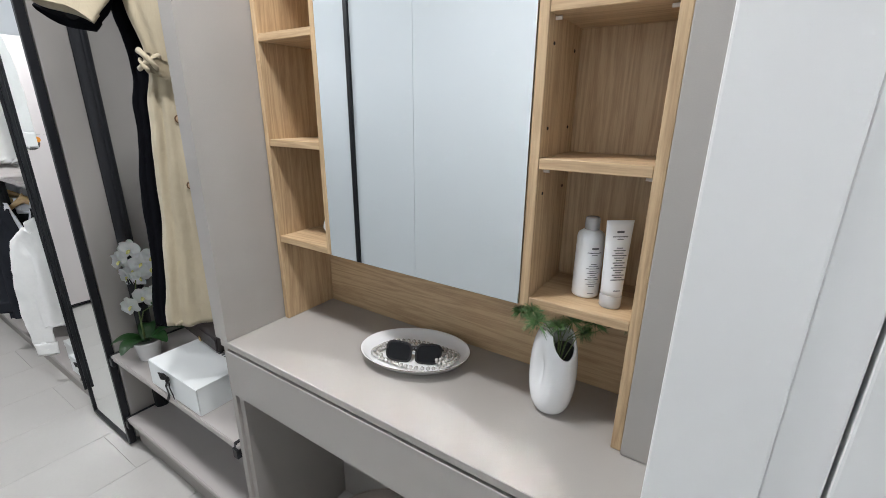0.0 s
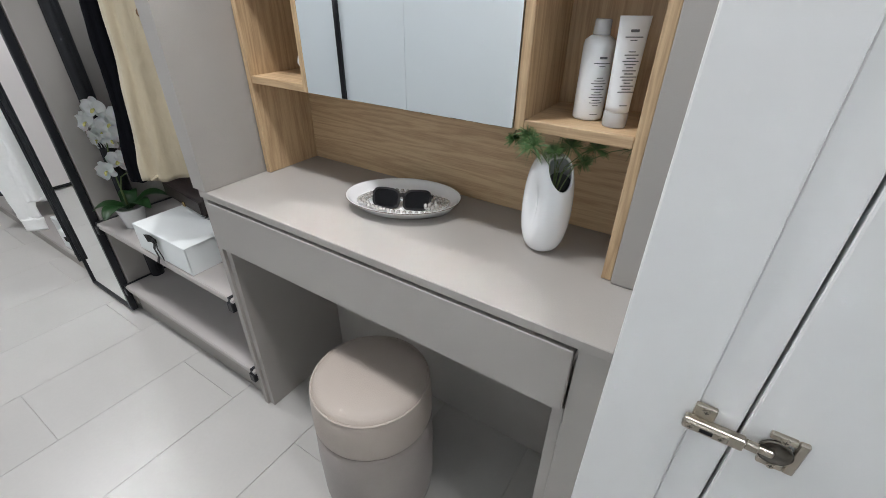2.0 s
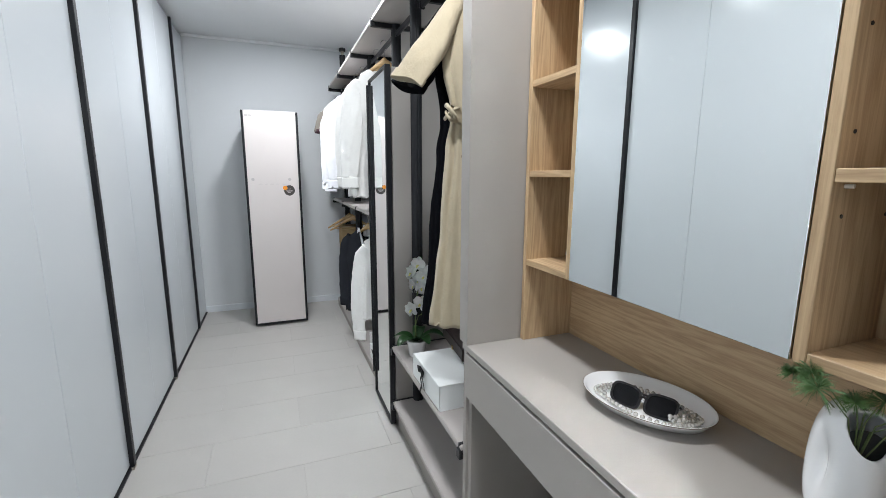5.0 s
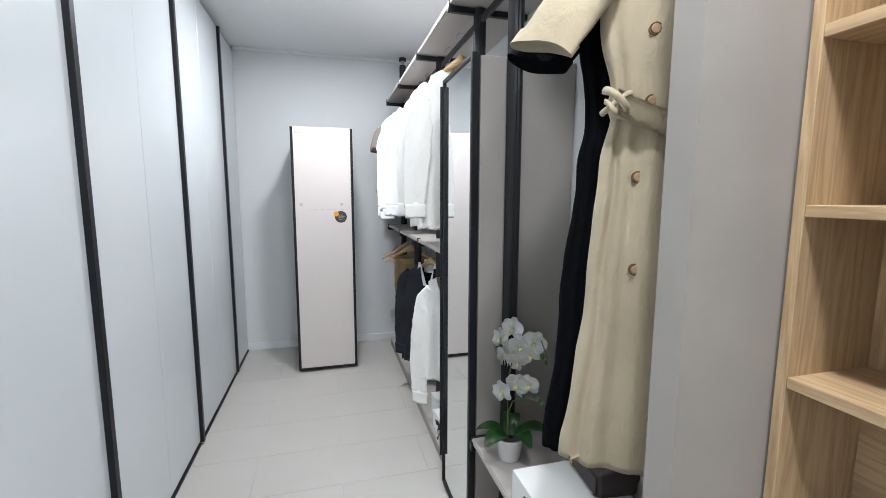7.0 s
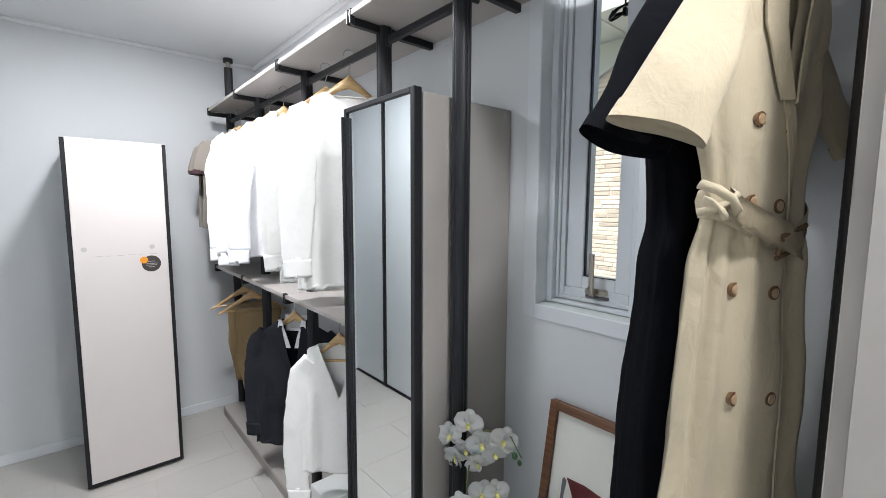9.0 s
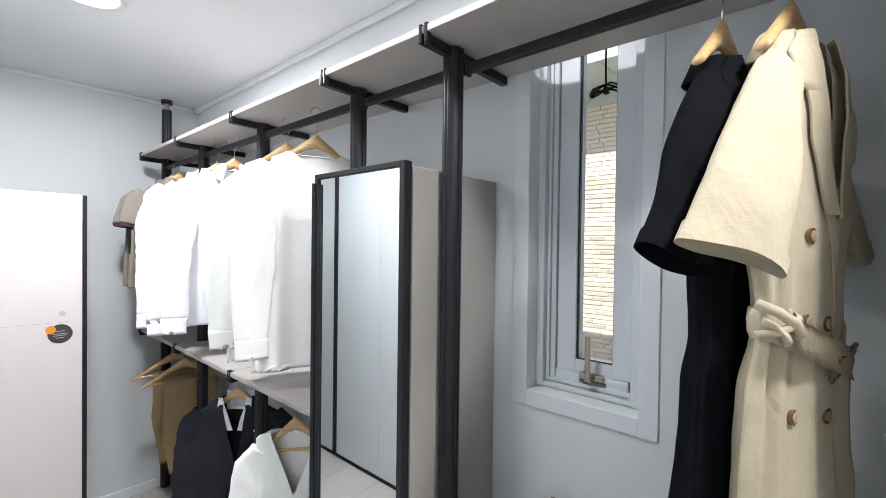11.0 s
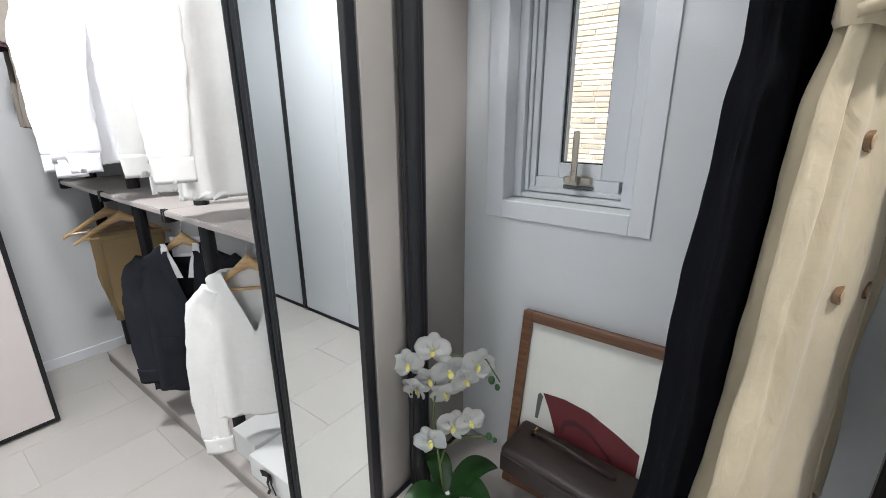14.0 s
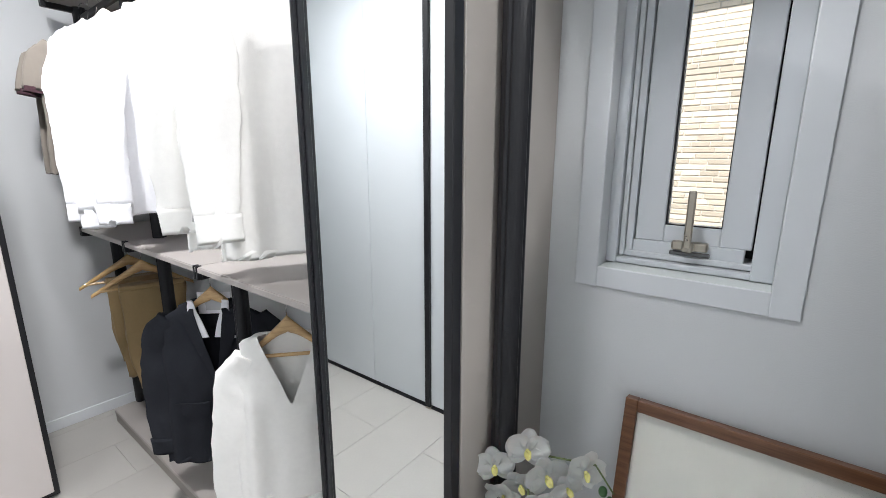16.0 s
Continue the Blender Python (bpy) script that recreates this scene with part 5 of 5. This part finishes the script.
for a, b in zip(rings, rings[1:]):
    for k in range(28):
        bm.faces.new((a[k], a[(k + 1) % 28], b[(k + 1) % 28], b[k]))
bm.faces.new(rings[0]), bm.faces.new(rings[-1])
part("tube_body", bm, M_PLASTIC, tu, smooth=True)
for z, w, h in [(0.134, 0.012, 0.0035), (0.127, 0.026, 0.0014), (0.123, 0.010, 0.0012)] + [(0.108 - 0.0042 * i, 0.010 + 0.018 * ((i * 3) % 5) / 5, 0.0013) for i in range(14)] + [(0.034, 0.012, 0.0012)]:
    f = (z - 0.0235) / 0.131
    d0 = 0.0175 * (1 - f) ** 0.8 + 0.0016
    part("print_line", B(-d0 - 0.0004, -d0 + 0.0008, -w / 2, w / 2, z, z + h), M_PRINT, tu)

# small ornament in the left cubby
orn = thing("ornament", (0.235, -0.192, 1.0455), "small white ceramic ornament on a brown foot, in the cubby", "ornament")
part("foot", lathe(bmesh.new(), [(0.014, 0), (0.015, 0.003), (0.012, 0.010), (0.008, 0.014)], 24), M_WALNUT, orn, "turned brown foot", smooth=True)
part("figure", lathe(bmesh.new(), [(0.008, 0.013), (0.022, 0.022), (0.030, 0.036), (0.027, 0.050), (0.014, 0.068), (0.007, 0.088), (0.010, 0.108), (0.018, 0.120), (0.017, 0.123), (0.006, 0.108)], 28), M_CERAMIC, orn, smooth=True)

# bifold hinge on the folding door
hg = thing("hinge", (-0.0455, -1.15, 0.788), "nickel-plated concealed cabinet hinge joining two door leaves", "hinge")
# darker metal paints the shade in the screw slots and hinge cup
M_HINGE_SHADE = material("hinge_shade", (0.10, 0.09, 0.075), 0.4, 0.8)


def screw(y, z, x=-0.019, r=0.0042):
    """A small cross-head screw facing the room."""
    sc = part("screw", cylinder(bmesh.new(), (x, y, z), (x + 0.004, y, z), r, seg=16), M_NICKEL, hg)
    bm = bmesh.new()
    box(bm, x - 0.0003, x + 0.001, y - r * 0.62, y + r * 0.62, z - 0.0006, z + 0.0006)
    box(bm, x - 0.0003, x + 0.001, y - 0.0006, y + 0.0006, z - r * 0.62, z - 0.0006)
    box(bm, x - 0.0003, x + 0.001, y - 0.0006, y + 0.0006, z + 0.0006, z + r * 0.62)
    part("slot", bm, M_HINGE_SHADE, sc)


bm = bmesh.new()
box(bm, -0.016, -0.004, -0.012, 0.052, -0.0085, 0.0085, 0.0025, 2)
box(bm, -0.018, -0.014, 0.004, 0.050, -0.0060, 0.0060, 0.0015)
box(bm, -0.013, -0.004, -0.026, -0.011, -0.0060, 0.0060, 0.002)
part("arm", bm, M_NICKEL, hg)
screw(0.044, 0.0, -0.0195)
screw(0.012, 0.0, -0.0195, 0.0036)
# the slot is not cut; a black block paints its shade
part("slot", B(-0.0186, -0.0175, 0.020, 0.034, -0.0030, 0.0030, 0.0005), M_RIBBON, hg, "adjusting slot as a dark block, its shade put into the colour")
part("mounting_plate", B(-0.006, 0.002, 0.022, 0.045, -0.012, 0.026, 0.0015), M_NICKEL, hg)
screw(0.033, 0.020, -0.0085)
bm = bmesh.new()
box(bm, -0.003, 0.004, -0.066, -0.056, -0.026, 0.026, 0.0015)
box(bm, -0.003, 0.004, -0.0558, -0.030, -0.026, -0.0165, 0.0015)
box(bm, -0.003, 0.004, -0.0558, -0.030, 0.0165, 0.026, 0.0015)
part("cup_flange", bm, M_NICKEL, hg)
cup = part("cup", lathe(bmesh.new(), [(0.0165, -0.002), (0.0172, 0.002), (0.0150, 0.002), (0.0140, -0.005), (0.002, -0.006)], 28), M_HINGE_SHADE, hg, "recessed hinge cup, its shade put into a darker metal colour", smooth=True)
cup.matrix_local = pose(-0.003, -0.041, 0, 0, -90, 0)
part("link", B(-0.011, -0.004, -0.040, -0.022, -0.0045, 0.0045, 0.002, 2), M_NICKEL, hg)
screw(-0.044, -0.021, -0.005)
screw(-0.044, 0.021, -0.005)

# ---------------------------------------------------------------- things on the near shelf
SHELF = NEAR_Z + 0.0195


def ribbon(bm, pts, w=0.006):
    rows = []
    for i, p in enumerate(pts):
        p = Vector(p)
        d = (Vector(pts[min(i + 1, len(pts) - 1)]) - Vector(pts[max(i - 1, 0)])).normalized()
        s = d.cross(Vector((1, 0, 0)))
        s = s.normalized() if s.length > 1e-3 else Vector((0, 1, 0))
        rows.append((bm.verts.new(p + s * w), bm.verts.new(p - s * w)))
    for a, b in zip(rows, rows[1:]):
        bm.faces.new((a[0], a[1], b[1], b[0]))
    bmesh.ops.solidify(bm, geom=bm.faces[:], thickness=0.0008)
    return bm


def gift_box(x, y, z, lx, ly, h, turn, group="white gift boxes"):
    ob = thing("gift_box", (x, y, z), "white card gift box with lid tied by a black ribbon bow", "gift box", group, turn)
    part("base", B(0.002, lx - 0.002, 0.002, ly - 0.002, 0.0, h - 0.004, 0.001), M_CARD, ob)
    part("lid", B(0.0, lx, 0.0, ly, h - 0.0035, h, 0.001), M_CARD, ob)
    part("flap", B(-0.0025, -0.0005, 0.0, ly, 0.006, h, 0.0005), M_CARD, ob)
    bm = bmesh.new()
    cy = ly * 0.55
    zc = h * 0.78
    ribbon(bm, [(-0.005, cy, zc), (-0.014, cy + 0.018, zc + 0.016), (-0.016, cy + 0.036, zc + 0.012), (-0.013, cy + 0.034, zc - 0.006), (-0.005, cy, zc)])
    ribbon(bm, [(-0.005, cy, zc), (-0.014, cy - 0.014, zc + 0.018), (-0.016, cy - 0.026, zc + 0.010), (-0.013, cy - 0.022, zc - 0.006), (-0.005, cy, zc)])
    ribbon(bm, [(-0.006, cy, zc), (-0.012, cy + 0.010, zc - 0.03), (-0.010, cy + 0.004, zc - 0.06), (-0.014, cy + 0.014, zc - 0.085)])
    ribbon(bm, [(-0.006, cy, zc), (-0.012, cy - 0.014, zc - 0.025), (-0.010, cy - 0.024, zc - 0.05), (-0.012, cy - 0.034, zc - 0.062)])
    part("bow", bm, M_RIBBON, ob, "black satin ribbon bow")
    part("knot", B(-0.014, -0.003, cy - 0.007, cy + 0.007, zc - 0.008, zc + 0.008, 0.003, 2), M_RIBBON, ob)
    for i in range(6):
        part("lettering", B(lx * 0.62, lx * 0.62 + 0.016, ly * 0.22 + i * 0.017, ly * 0.22 + i * 0.017 + 0.010, h - 0.0005, h + 0.0004), M_PRINT, ob, "printed mark as plain bars")
    return ob


gift_box(0.008, 0.228, SHELF, 0.25, 0.31, 0.100, 0)
gift_box(0.05, 1.33, LOW_Z + 0.0195, 0.24, 0.29, 0.10, 2)
shoe = thing("shoe_box", (0.07, 1.63, LOW_Z + 0.0195), "plain white card box under the hanging blouse", "box")
part("base", B(0, 0.22, 0, 0.16, 0, 0.10, 0.001), M_CARD, shoe)
part("lid", B(-0.002, 0.222, -0.002, 0.162, 0.082, 0.112, 0.001), M_CARD, shoe)

# leaning picture
pic = new("framed_picture")
tagged(pic, "walnut-framed print of a dark red shape, leaning on the wall", "picture")
PW, PH = 0.46, 0.470
pic.matrix_world = Matrix.Translation((0.272, 0.228, SHELF)) @ Matrix.Rotation(radians(9.6), 4, "Y")
bm = bmesh.new()
fw = 0.024
box(bm, -0.012, 0.012, 0, fw, 0, PH, 0.0015)
box(bm, -0.012, 0.012, PW - fw, PW, 0, PH, 0.0015)
box(bm, -0.012, 0.012, fw, PW - fw, 0, fw, 0.0015)
box(bm, -0.012, 0.012, fw, PW - fw, PH - fw, PH, 0.0015)
part("frame", bm, M_WALNUT, pic)
part("backing", B(0.002, 0.010, fw - 0.004, PW - fw + 0.004, fw - 0.004, PH - fw + 0.004), M_PAPER, pic, "off-white printed paper")
shape = [(0.385, 0.272), (0.330, 0.276), (0.27, 0.268), (0.20, 0.240), (0.15, 0.215), (0.15, 0.12), (0.24, 0.10), (0.33, 0.12), (0.345, 0.19), (0.365, 0.235)]
bm = bmesh.new()
bm.faces.new([bm.verts.new((0.0012, y, z)) for y, z in shape])
part("red_shape", bm, M_RED, pic, "flat dark red printed shape")
bm = bmesh.new()
ribbon_pts = [(0.33, 0.20), (0.325, 0.225), (0.30, 0.235), (0.26, 0.222), (0.21, 0.18), (0.17, 0.13)]
bm.faces.new([bm.verts.new((0.0004, y, z)) for y, z in ribbon_pts] + [bm.verts.new((0.0004, y - 0.006, z - 0.014)) for y, z in ribbon_pts[::-1]])
part("red_band", bm, M_DARKRED, pic)
bm = bmesh.new()
bm.faces.new([bm.verts.new((0.0012, y, z)) for y, z in ((0.398, 0.262), (0.392, 0.27), (0.384, 0.262), (0.390, 0.20), (0.398, 0.20))])
part("black_mark", bm, M_PRINT, pic)
pg = part("pane", B(-0.006, -0.003, fw - 0.003, PW - fw + 0.003, fw - 0.003, PH - fw + 0.003), M_GLASS, pic, "clear picture glass")
pg.visible_shadow = False

# brown handbag on the box
bag = thing("handbag", (0.205, 0.36, SHELF + 0.100), "dark brown leather handbag with brass clasp, on the white box", "handbag", turn=-6)
bm = bmesh.new()
box(bm, -0.045, 0.070, 0.0, 0.30, 0.0, 0.088, 0.014, 3)
for v in bm.verts:
    v.co.z -= max(0.0, 0.02 - v.co.x) * 0.35 * (v.co.z / 0.088)
part("body", bm, M_BROWN, bag, smooth=True)
bm = bmesh.new()
box(bm, -0.049, -0.044, 0.006, 0.294, 0.010, 0.058, 0.002)
part("flap", bm, M_BROWN, bag)
part("clasp", B(-0.054, -0.048, 0.128, 0.142, 0.008, 0.026, 0.002), M_BRASS, bag, "brass clasp")
pts = [(0.03, 0.255, 0.086), (0.025, 0.25, 0.10), (0.02, 0.22, 0.106), (0.015, 0.16, 0.11), (0.02, 0.09, 0.098), (0.03, 0.05, 0.086)]
part("strap", sweep(bmesh.new(), pts, 0.0042, 8), M_BROWN, bag, smooth=True)
part("ring", B(0.014, 0.026, 0.236, 0.242, 0.099, 0.117, 0.002), M_BRASS, bag, "brass strap ring")

# orchid
orc = thing("orchid", (0.085, 0.738, SHELF), "white potted phalaenopsis orchid with two flower stems", "potted orchid")
part("pot", lathe(bmesh.new(), [(0.034, 0), (0.036, 0.002), (0.046, 0.070), (0.048, 0.072), (0.048, 0.078), (0.044, 0.078), (0.042, 0.070)], 36), M_CERAMIC, orc, "white tapered pot", smooth=True)
part("soil", lathe(bmesh.new(), [(0.041, 0.060), (0.042, 0.066), (0.02, 0.070), (0.002, 0.069)], 24), M_SOIL, orc)
for k, (ang, ln, up, w) in enumerate(((-150, 0.12, 0.04, 0.034), (-30, 0.13, 0.055, 0.034), (-75, 0.10, 0.045, 0.032), (60, 0.11, 0.05, 0.03), (150, 0.11, 0.035, 0.03))):
    bm = bmesh.new()
    a = math.radians(ang)
    d, s = Vector((math.cos(a), math.sin(a), 0)), Vector((-math.sin(a), math.cos(a), 0))
    rows = []
    for i in range(13):
        f = i / 12
        c = d * (0.005 + ln * f) + Vector((0, 0, 0.070 + up * math.sin(2.2 * f) - 0.02 * f * f))
        ww = w * (math.sin(math.pi * (0.12 + 0.86 * f)) ** 0.7)
        rows.append([bm.verts.new(c + s * ww * q + Vector((0, 0, 0.25 * ww * abs(q)))) for q in (-1, -0.5, 0, 0.5, 1)])
    for p, q in zip(rows, rows[1:]):
        for i in range(4):
            bm.faces.new((p[i], p[i + 1], q[i + 1], q[i]))
    bmesh.ops.solidify(bm, geom=bm.faces[:], thickness=0.002)
    part("leaf", bm, M_LEAF, orc, "broad dark green leaf", smooth=True)


def petal(bm, m, length, width, cup=0.2):
    rows = []
    for i in range(9):
        f = i / 8
        w = width * math.sin(math.pi * (0.10 + 0.82 * f)) ** 0.6
        rows.append([bm.verts.new(m @ Vector((q * w, length * f, cup * length * (f * f * 0.5 + 0.45 * q * q - 0.3 * f)))) for q in (-1, -0.5, 0, 0.5, 1)])
    for p, q in zip(rows, rows[1:]):
        for i in range(4):
            bm.faces.new((p[i], p[i + 1], q[i + 1], q[i]))


def bloom(place, face, size, roll):
    """One flower: three sepals, two broad petals and a yellow lip, facing along face."""
    m = Matrix.Translation(place) @ Vector(face).to_track_quat("Z", "Y").to_matrix().to_4x4() @ Matrix.Rotation(roll, 4, "Z")
    bm = bmesh.new()
    for ang, ln, w in ((0, 1.0, 0.42), (125, 0.95, 0.38), (-125, 0.95, 0.38)):
        petal(bm, m @ Matrix.Rotation(radians(ang), 4, "Z") @ Matrix.Translation((0, 0, -0.001)), size * ln, size * w)
    for ang in (68, -68):
        petal(bm, m @ Matrix.Rotation(radians(ang), 4, "Z") @ Matrix.Translation((0, 0, 0.0015)), size * 1.02, size * 0.60, 0.28)
    bmesh.ops.solidify(bm, geom=bm.faces[:], thickness=0.0006)
    f = part("flower", bm, M_PETAL, orc, "open white orchid flower", smooth=True)
    bm = bmesh.new()
    for ang, ln, w in ((180, 0.42, 0.16), (140, 0.28, 0.12), (-140, 0.28, 0.12)):
        petal(bm, m @ Matrix.Rotation(radians(ang), 4, "Z") @ Matrix.Translation((0, 0, 0.004)) @ Matrix.Rotation(radians(38), 4, "X"), size * ln, size * w, 0.5)
    bmesh.ops.create_uvsphere(bm, u_segments=10, v_segments=8, radius=size * 0.09, matrix=m @ Matrix.Translation((0, 0, 0.005)))
    part("lip", bm, M_YELLOW, f, "yellow-green lip", smooth=True)


O = Vector((0.085, 0.738, SHELF))
blooms = [((0.100, 0.862, 0.812), (-1, -0.5, 0.1), 0.040, 0.2), ((0.120, 0.805, 0.862), (-1, -0.7, 0.15), 0.042, -0.1), ((0.135, 0.770, 0.812), (-0.9, -0.9, 0.0), 0.044, 0.3), ((0.120, 0.815, 0.780), (-1, -0.6, -0.2), 0.038, 0.6),
          ((0.105, 0.842, 0.752), (-0.9, -0.2, -0.3), 0.040, 1.1), ((0.150, 0.705, 0.845), (-0.8, -1, 0.1), 0.040, -0.4), ((0.150, 0.735, 0.795), (-0.8, -1, -0.2), 0.036, 0.5), ((0.125, 0.775, 0.758), (-1, -0.8, -0.4), 0.036, 0.9),
          ((0.075, 0.778, 0.655), (-1, -0.5, 0.0), 0.040, 0.4), ((0.110, 0.742, 0.690), (-0.9, -0.9, 0.2), 0.040, -0.3), ((0.135, 0.712, 0.700), (-0.7, -1, 0.2), 0.036, 0.2)]
for p, face, size, roll in blooms:
    bloom(Vector(p) - O, face, size, roll)
for pts in ([(0.085, 0.745, 0.50), (0.088, 0.765, 0.60), (0.100, 0.79, 0.70), (0.125, 0.800, 0.79), (0.140, 0.775, 0.850), (0.165, 0.69, 0.855), (0.168, 0.655, 0.81)], [(0.080, 0.742, 0.50), (0.086, 0.762, 0.58), (0.10, 0.755, 0.63), (0.13, 0.715, 0.66), (0.150, 0.665, 0.668)]):
    part("flower_stem", sweep(bmesh.new(), [Vector(p) - O for p in pts], 0.0028, 8, taper=0.6), M_STEM, orc, smooth=True)
for p, r in (((0.160, 0.672, 0.812), 0.009), ((0.166, 0.660, 0.795), 0.007), ((0.150, 0.668, 0.670), 0.008), ((0.125, 0.722, 0.668), 0.009), ((0.155, 0.655, 0.662), 0.006)):
    bm = bmesh.new()
    bmesh.ops.create_uvsphere(bm, u_segments=12, v_segments=8, radius=r, matrix=Matrix.Translation(Vector(p) - O) @ Matrix.Diagonal((0.8, 0.9, 1.2, 1)))
    part("bud", bm, M_LEAF, orc, "green flower bud", smooth=True)

# ---------------------------------------------------------------- marks on the appliance
M_FAINT = material("faint_print", (0.48, 0.45, 0.44), 0.5)
M_STICK = material("sticker_dark", (0.05, 0.045, 0.042), 0.4)
M_ORANGE = material("sticker_orange", (0.75, 0.27, 0.02), 0.4)
for i, w in enumerate((0.030, 0.026, 0.026, 0.028, 0.018, 0.034)):
    part("control_mark", B(-0.115 + i * 0.045, -0.115 + i * 0.045 + w, -0.0048, -0.0039, 1.206, 1.209), M_FAINT, fr)
for x in (-0.155, 0.125):
    mark = part("control_mark", lathe(bmesh.new(), [(0.009, 0), (0.012, 0.0), (0.012, 0.0008), (0.009, 0.0008)], 20), M_FAINT, fr)
    mark.matrix_local = pose(x, -0.004, 1.245, 90)
part("logo_mark", B(-0.185, -0.165, -0.0048, -0.0039, 1.738, 1.752, 0.0003), M_FAINT, fr)
part("logo_mark", B(-0.160, -0.135, -0.0048, -0.0039, 1.740, 1.750, 0.0003), M_FAINT, fr)
mark = part("sticker", lathe(bmesh.new(), [(0.043, 0), (0.043, 0.0008), (0.002, 0.0008)], 32), M_STICK, fr, "round dark product sticker")
mark.matrix_local = pose(0.118, -0.004, 1.155, 90)
mark = part("sticker", lathe(bmesh.new(), [(0.018, 0), (0.018, 0.0016), (0.002, 0.0016)], 24), M_ORANGE, fr, "small round orange sticker")
mark.matrix_local = pose(0.086, -0.004, 1.176, 90)
for i, (w, z) in enumerate(((0.03, 1.166), (0.05, 1.154), (0.046, 1.146), (0.028, 1.136))):
    part("sticker_print", B(0.118 - w / 2, 0.118 + w / 2, -0.0056, -0.0046, z, z + 0.0025), M_FAINT, fr)

# ---------------------------------------------------------------- outside the window
M_MORTAR = material("mortar", (0.70, 0.67, 0.62), 0.95, vary=0.1, bump=0.4, bump_scale=120)
M_BRICK = material("brick_clay", (0.70, 0.62, 0.52), 0.9, vary=0.15, scale=14, bump=0.5, bump_scale=150, fine=0.1, piece=0.3)
M_SOFFIT = material("soffit_paint", (0.62, 0.68, 0.64), 0.6, vary=0.05)
M_GROUND = material("ground_concrete", (0.32, 0.31, 0.30), 0.9, vary=0.1, bump=0.3)
gbm = B(WALL_X + 0.21, 400, -400, 400, -0.3, -0.16)
setting("ground", gbm, M_GROUND, "grey concrete ground between the houses", "ground")
BX = 3.7
house = setting("neighbour_wall", B(BX - 0.001, BX + 0.3, -1.0, 6.5, -0.16, 3.04), M_MORTAR, "light brown brick wall of the neighbouring house", "house wall")
setting("own_eaves", B(WALL_X + 0.205, WALL_X + 1.0, -0.6, 2.2, 2.62, 2.68, 0.004), M_SOFFIT, "pale green painted eaves over the window", "eaves")
sof = setting("neighbour_eaves", B(BX - 0.75, BX + 0.3, -1.0, 6.5, 3.17, 3.22, 0.004), M_SOFFIT, "pale green painted eaves of the neighbouring house", "eaves")
part("fascia", B(BX - 0.02, BX + 0.01, -1.0, 6.5, 3.02, 3.17, 0.003), M_SOFFIT, sof)
verge = bmesh.new()
low = [verge.verts.new((BX - 0.06, y, z)) for y, z in ((0.4, 3.88), (3.2, 2.48), (3.2, 4.2), (0.4, 4.2))]
high = [verge.verts.new((BX - 0.02, v.co.y, v.co.z)) for v in low]
verge.faces.new(low), verge.faces.new(high[::-1])
for k in range(4):
    verge.faces.new((low[k], high[k], high[(k + 1) % 4], low[(k + 1) % 4]))
part("verge_board", verge, M_SOFFIT, sof, "pale green sloping verge board")
for i in range(9):
    part("batten", B(BX - 0.73, BX - 0.02, -0.6 + i * 0.55, -0.565 + i * 0.55, 3.155, 3.17, 0.002), M_SOFFIT, sof)
cable = thing("cable_bundle", (0.62, 0.66, 2.06), "coiled black cable hanging outside the window", "cable")
loop = [(0.03 * math.cos(t * 0.6) * (1 - 0.02 * t), 0.05 * math.sin(t * 0.6), 0.012 * math.sin(t * 1.3)) for t in range(26)]
part("coil", sweep(bmesh.new(), loop, 0.003, 6), M_RIBBON, cable, smooth=True)
part("drop", sweep(bmesh.new(), [(0, 0, 0), (0.005, 0.004, 0.1), (0.0, 0.0, 0.42)], 0.003, 6), M_RIBBON, cable, smooth=True)
part("tie", B(-0.008, 0.008, -0.006, 0.006, -0.012, 0.012, 0.002), M_RIBBON, cable)
BL, BH, JT = 0.235, 0.040, 0.008
brick_mesh = {}
rb = random.Random(9)
r = 0
more_bricks = bmesh.new()
while 0.34 + r * (BH + JT) < 3.0:
    z = 0.34 + r * (BH + JT)
    y = 0.72 - (r % 3) * 0.09
    while y < 2.50:
        ln = rb.choice((BL, BL, BL * 0.78, BL * 0.55))
        if not 0.70 < z < 2.30:
            box(more_bricks, BX - 0.012 + rb.uniform(-0.003, 0.003), BX + 0.05, y, y + ln, z, z + BH)
            y += ln + JT
            continue
        if ln not in brick_mesh:
            brick_mesh[ln] = finish(B(-0.012, 0.05, 0, ln, 0, BH, 0.004), "brick", M_BRICK)
        b = new("brick", brick_mesh[ln])
        b.parent = house
        b.location = (BX + rb.uniform(-0.003, 0.003), y, z)
        y += ln + JT
    r += 1
tagged(part("bricks", more_bricks, M_BRICK, house), kind="stuff")
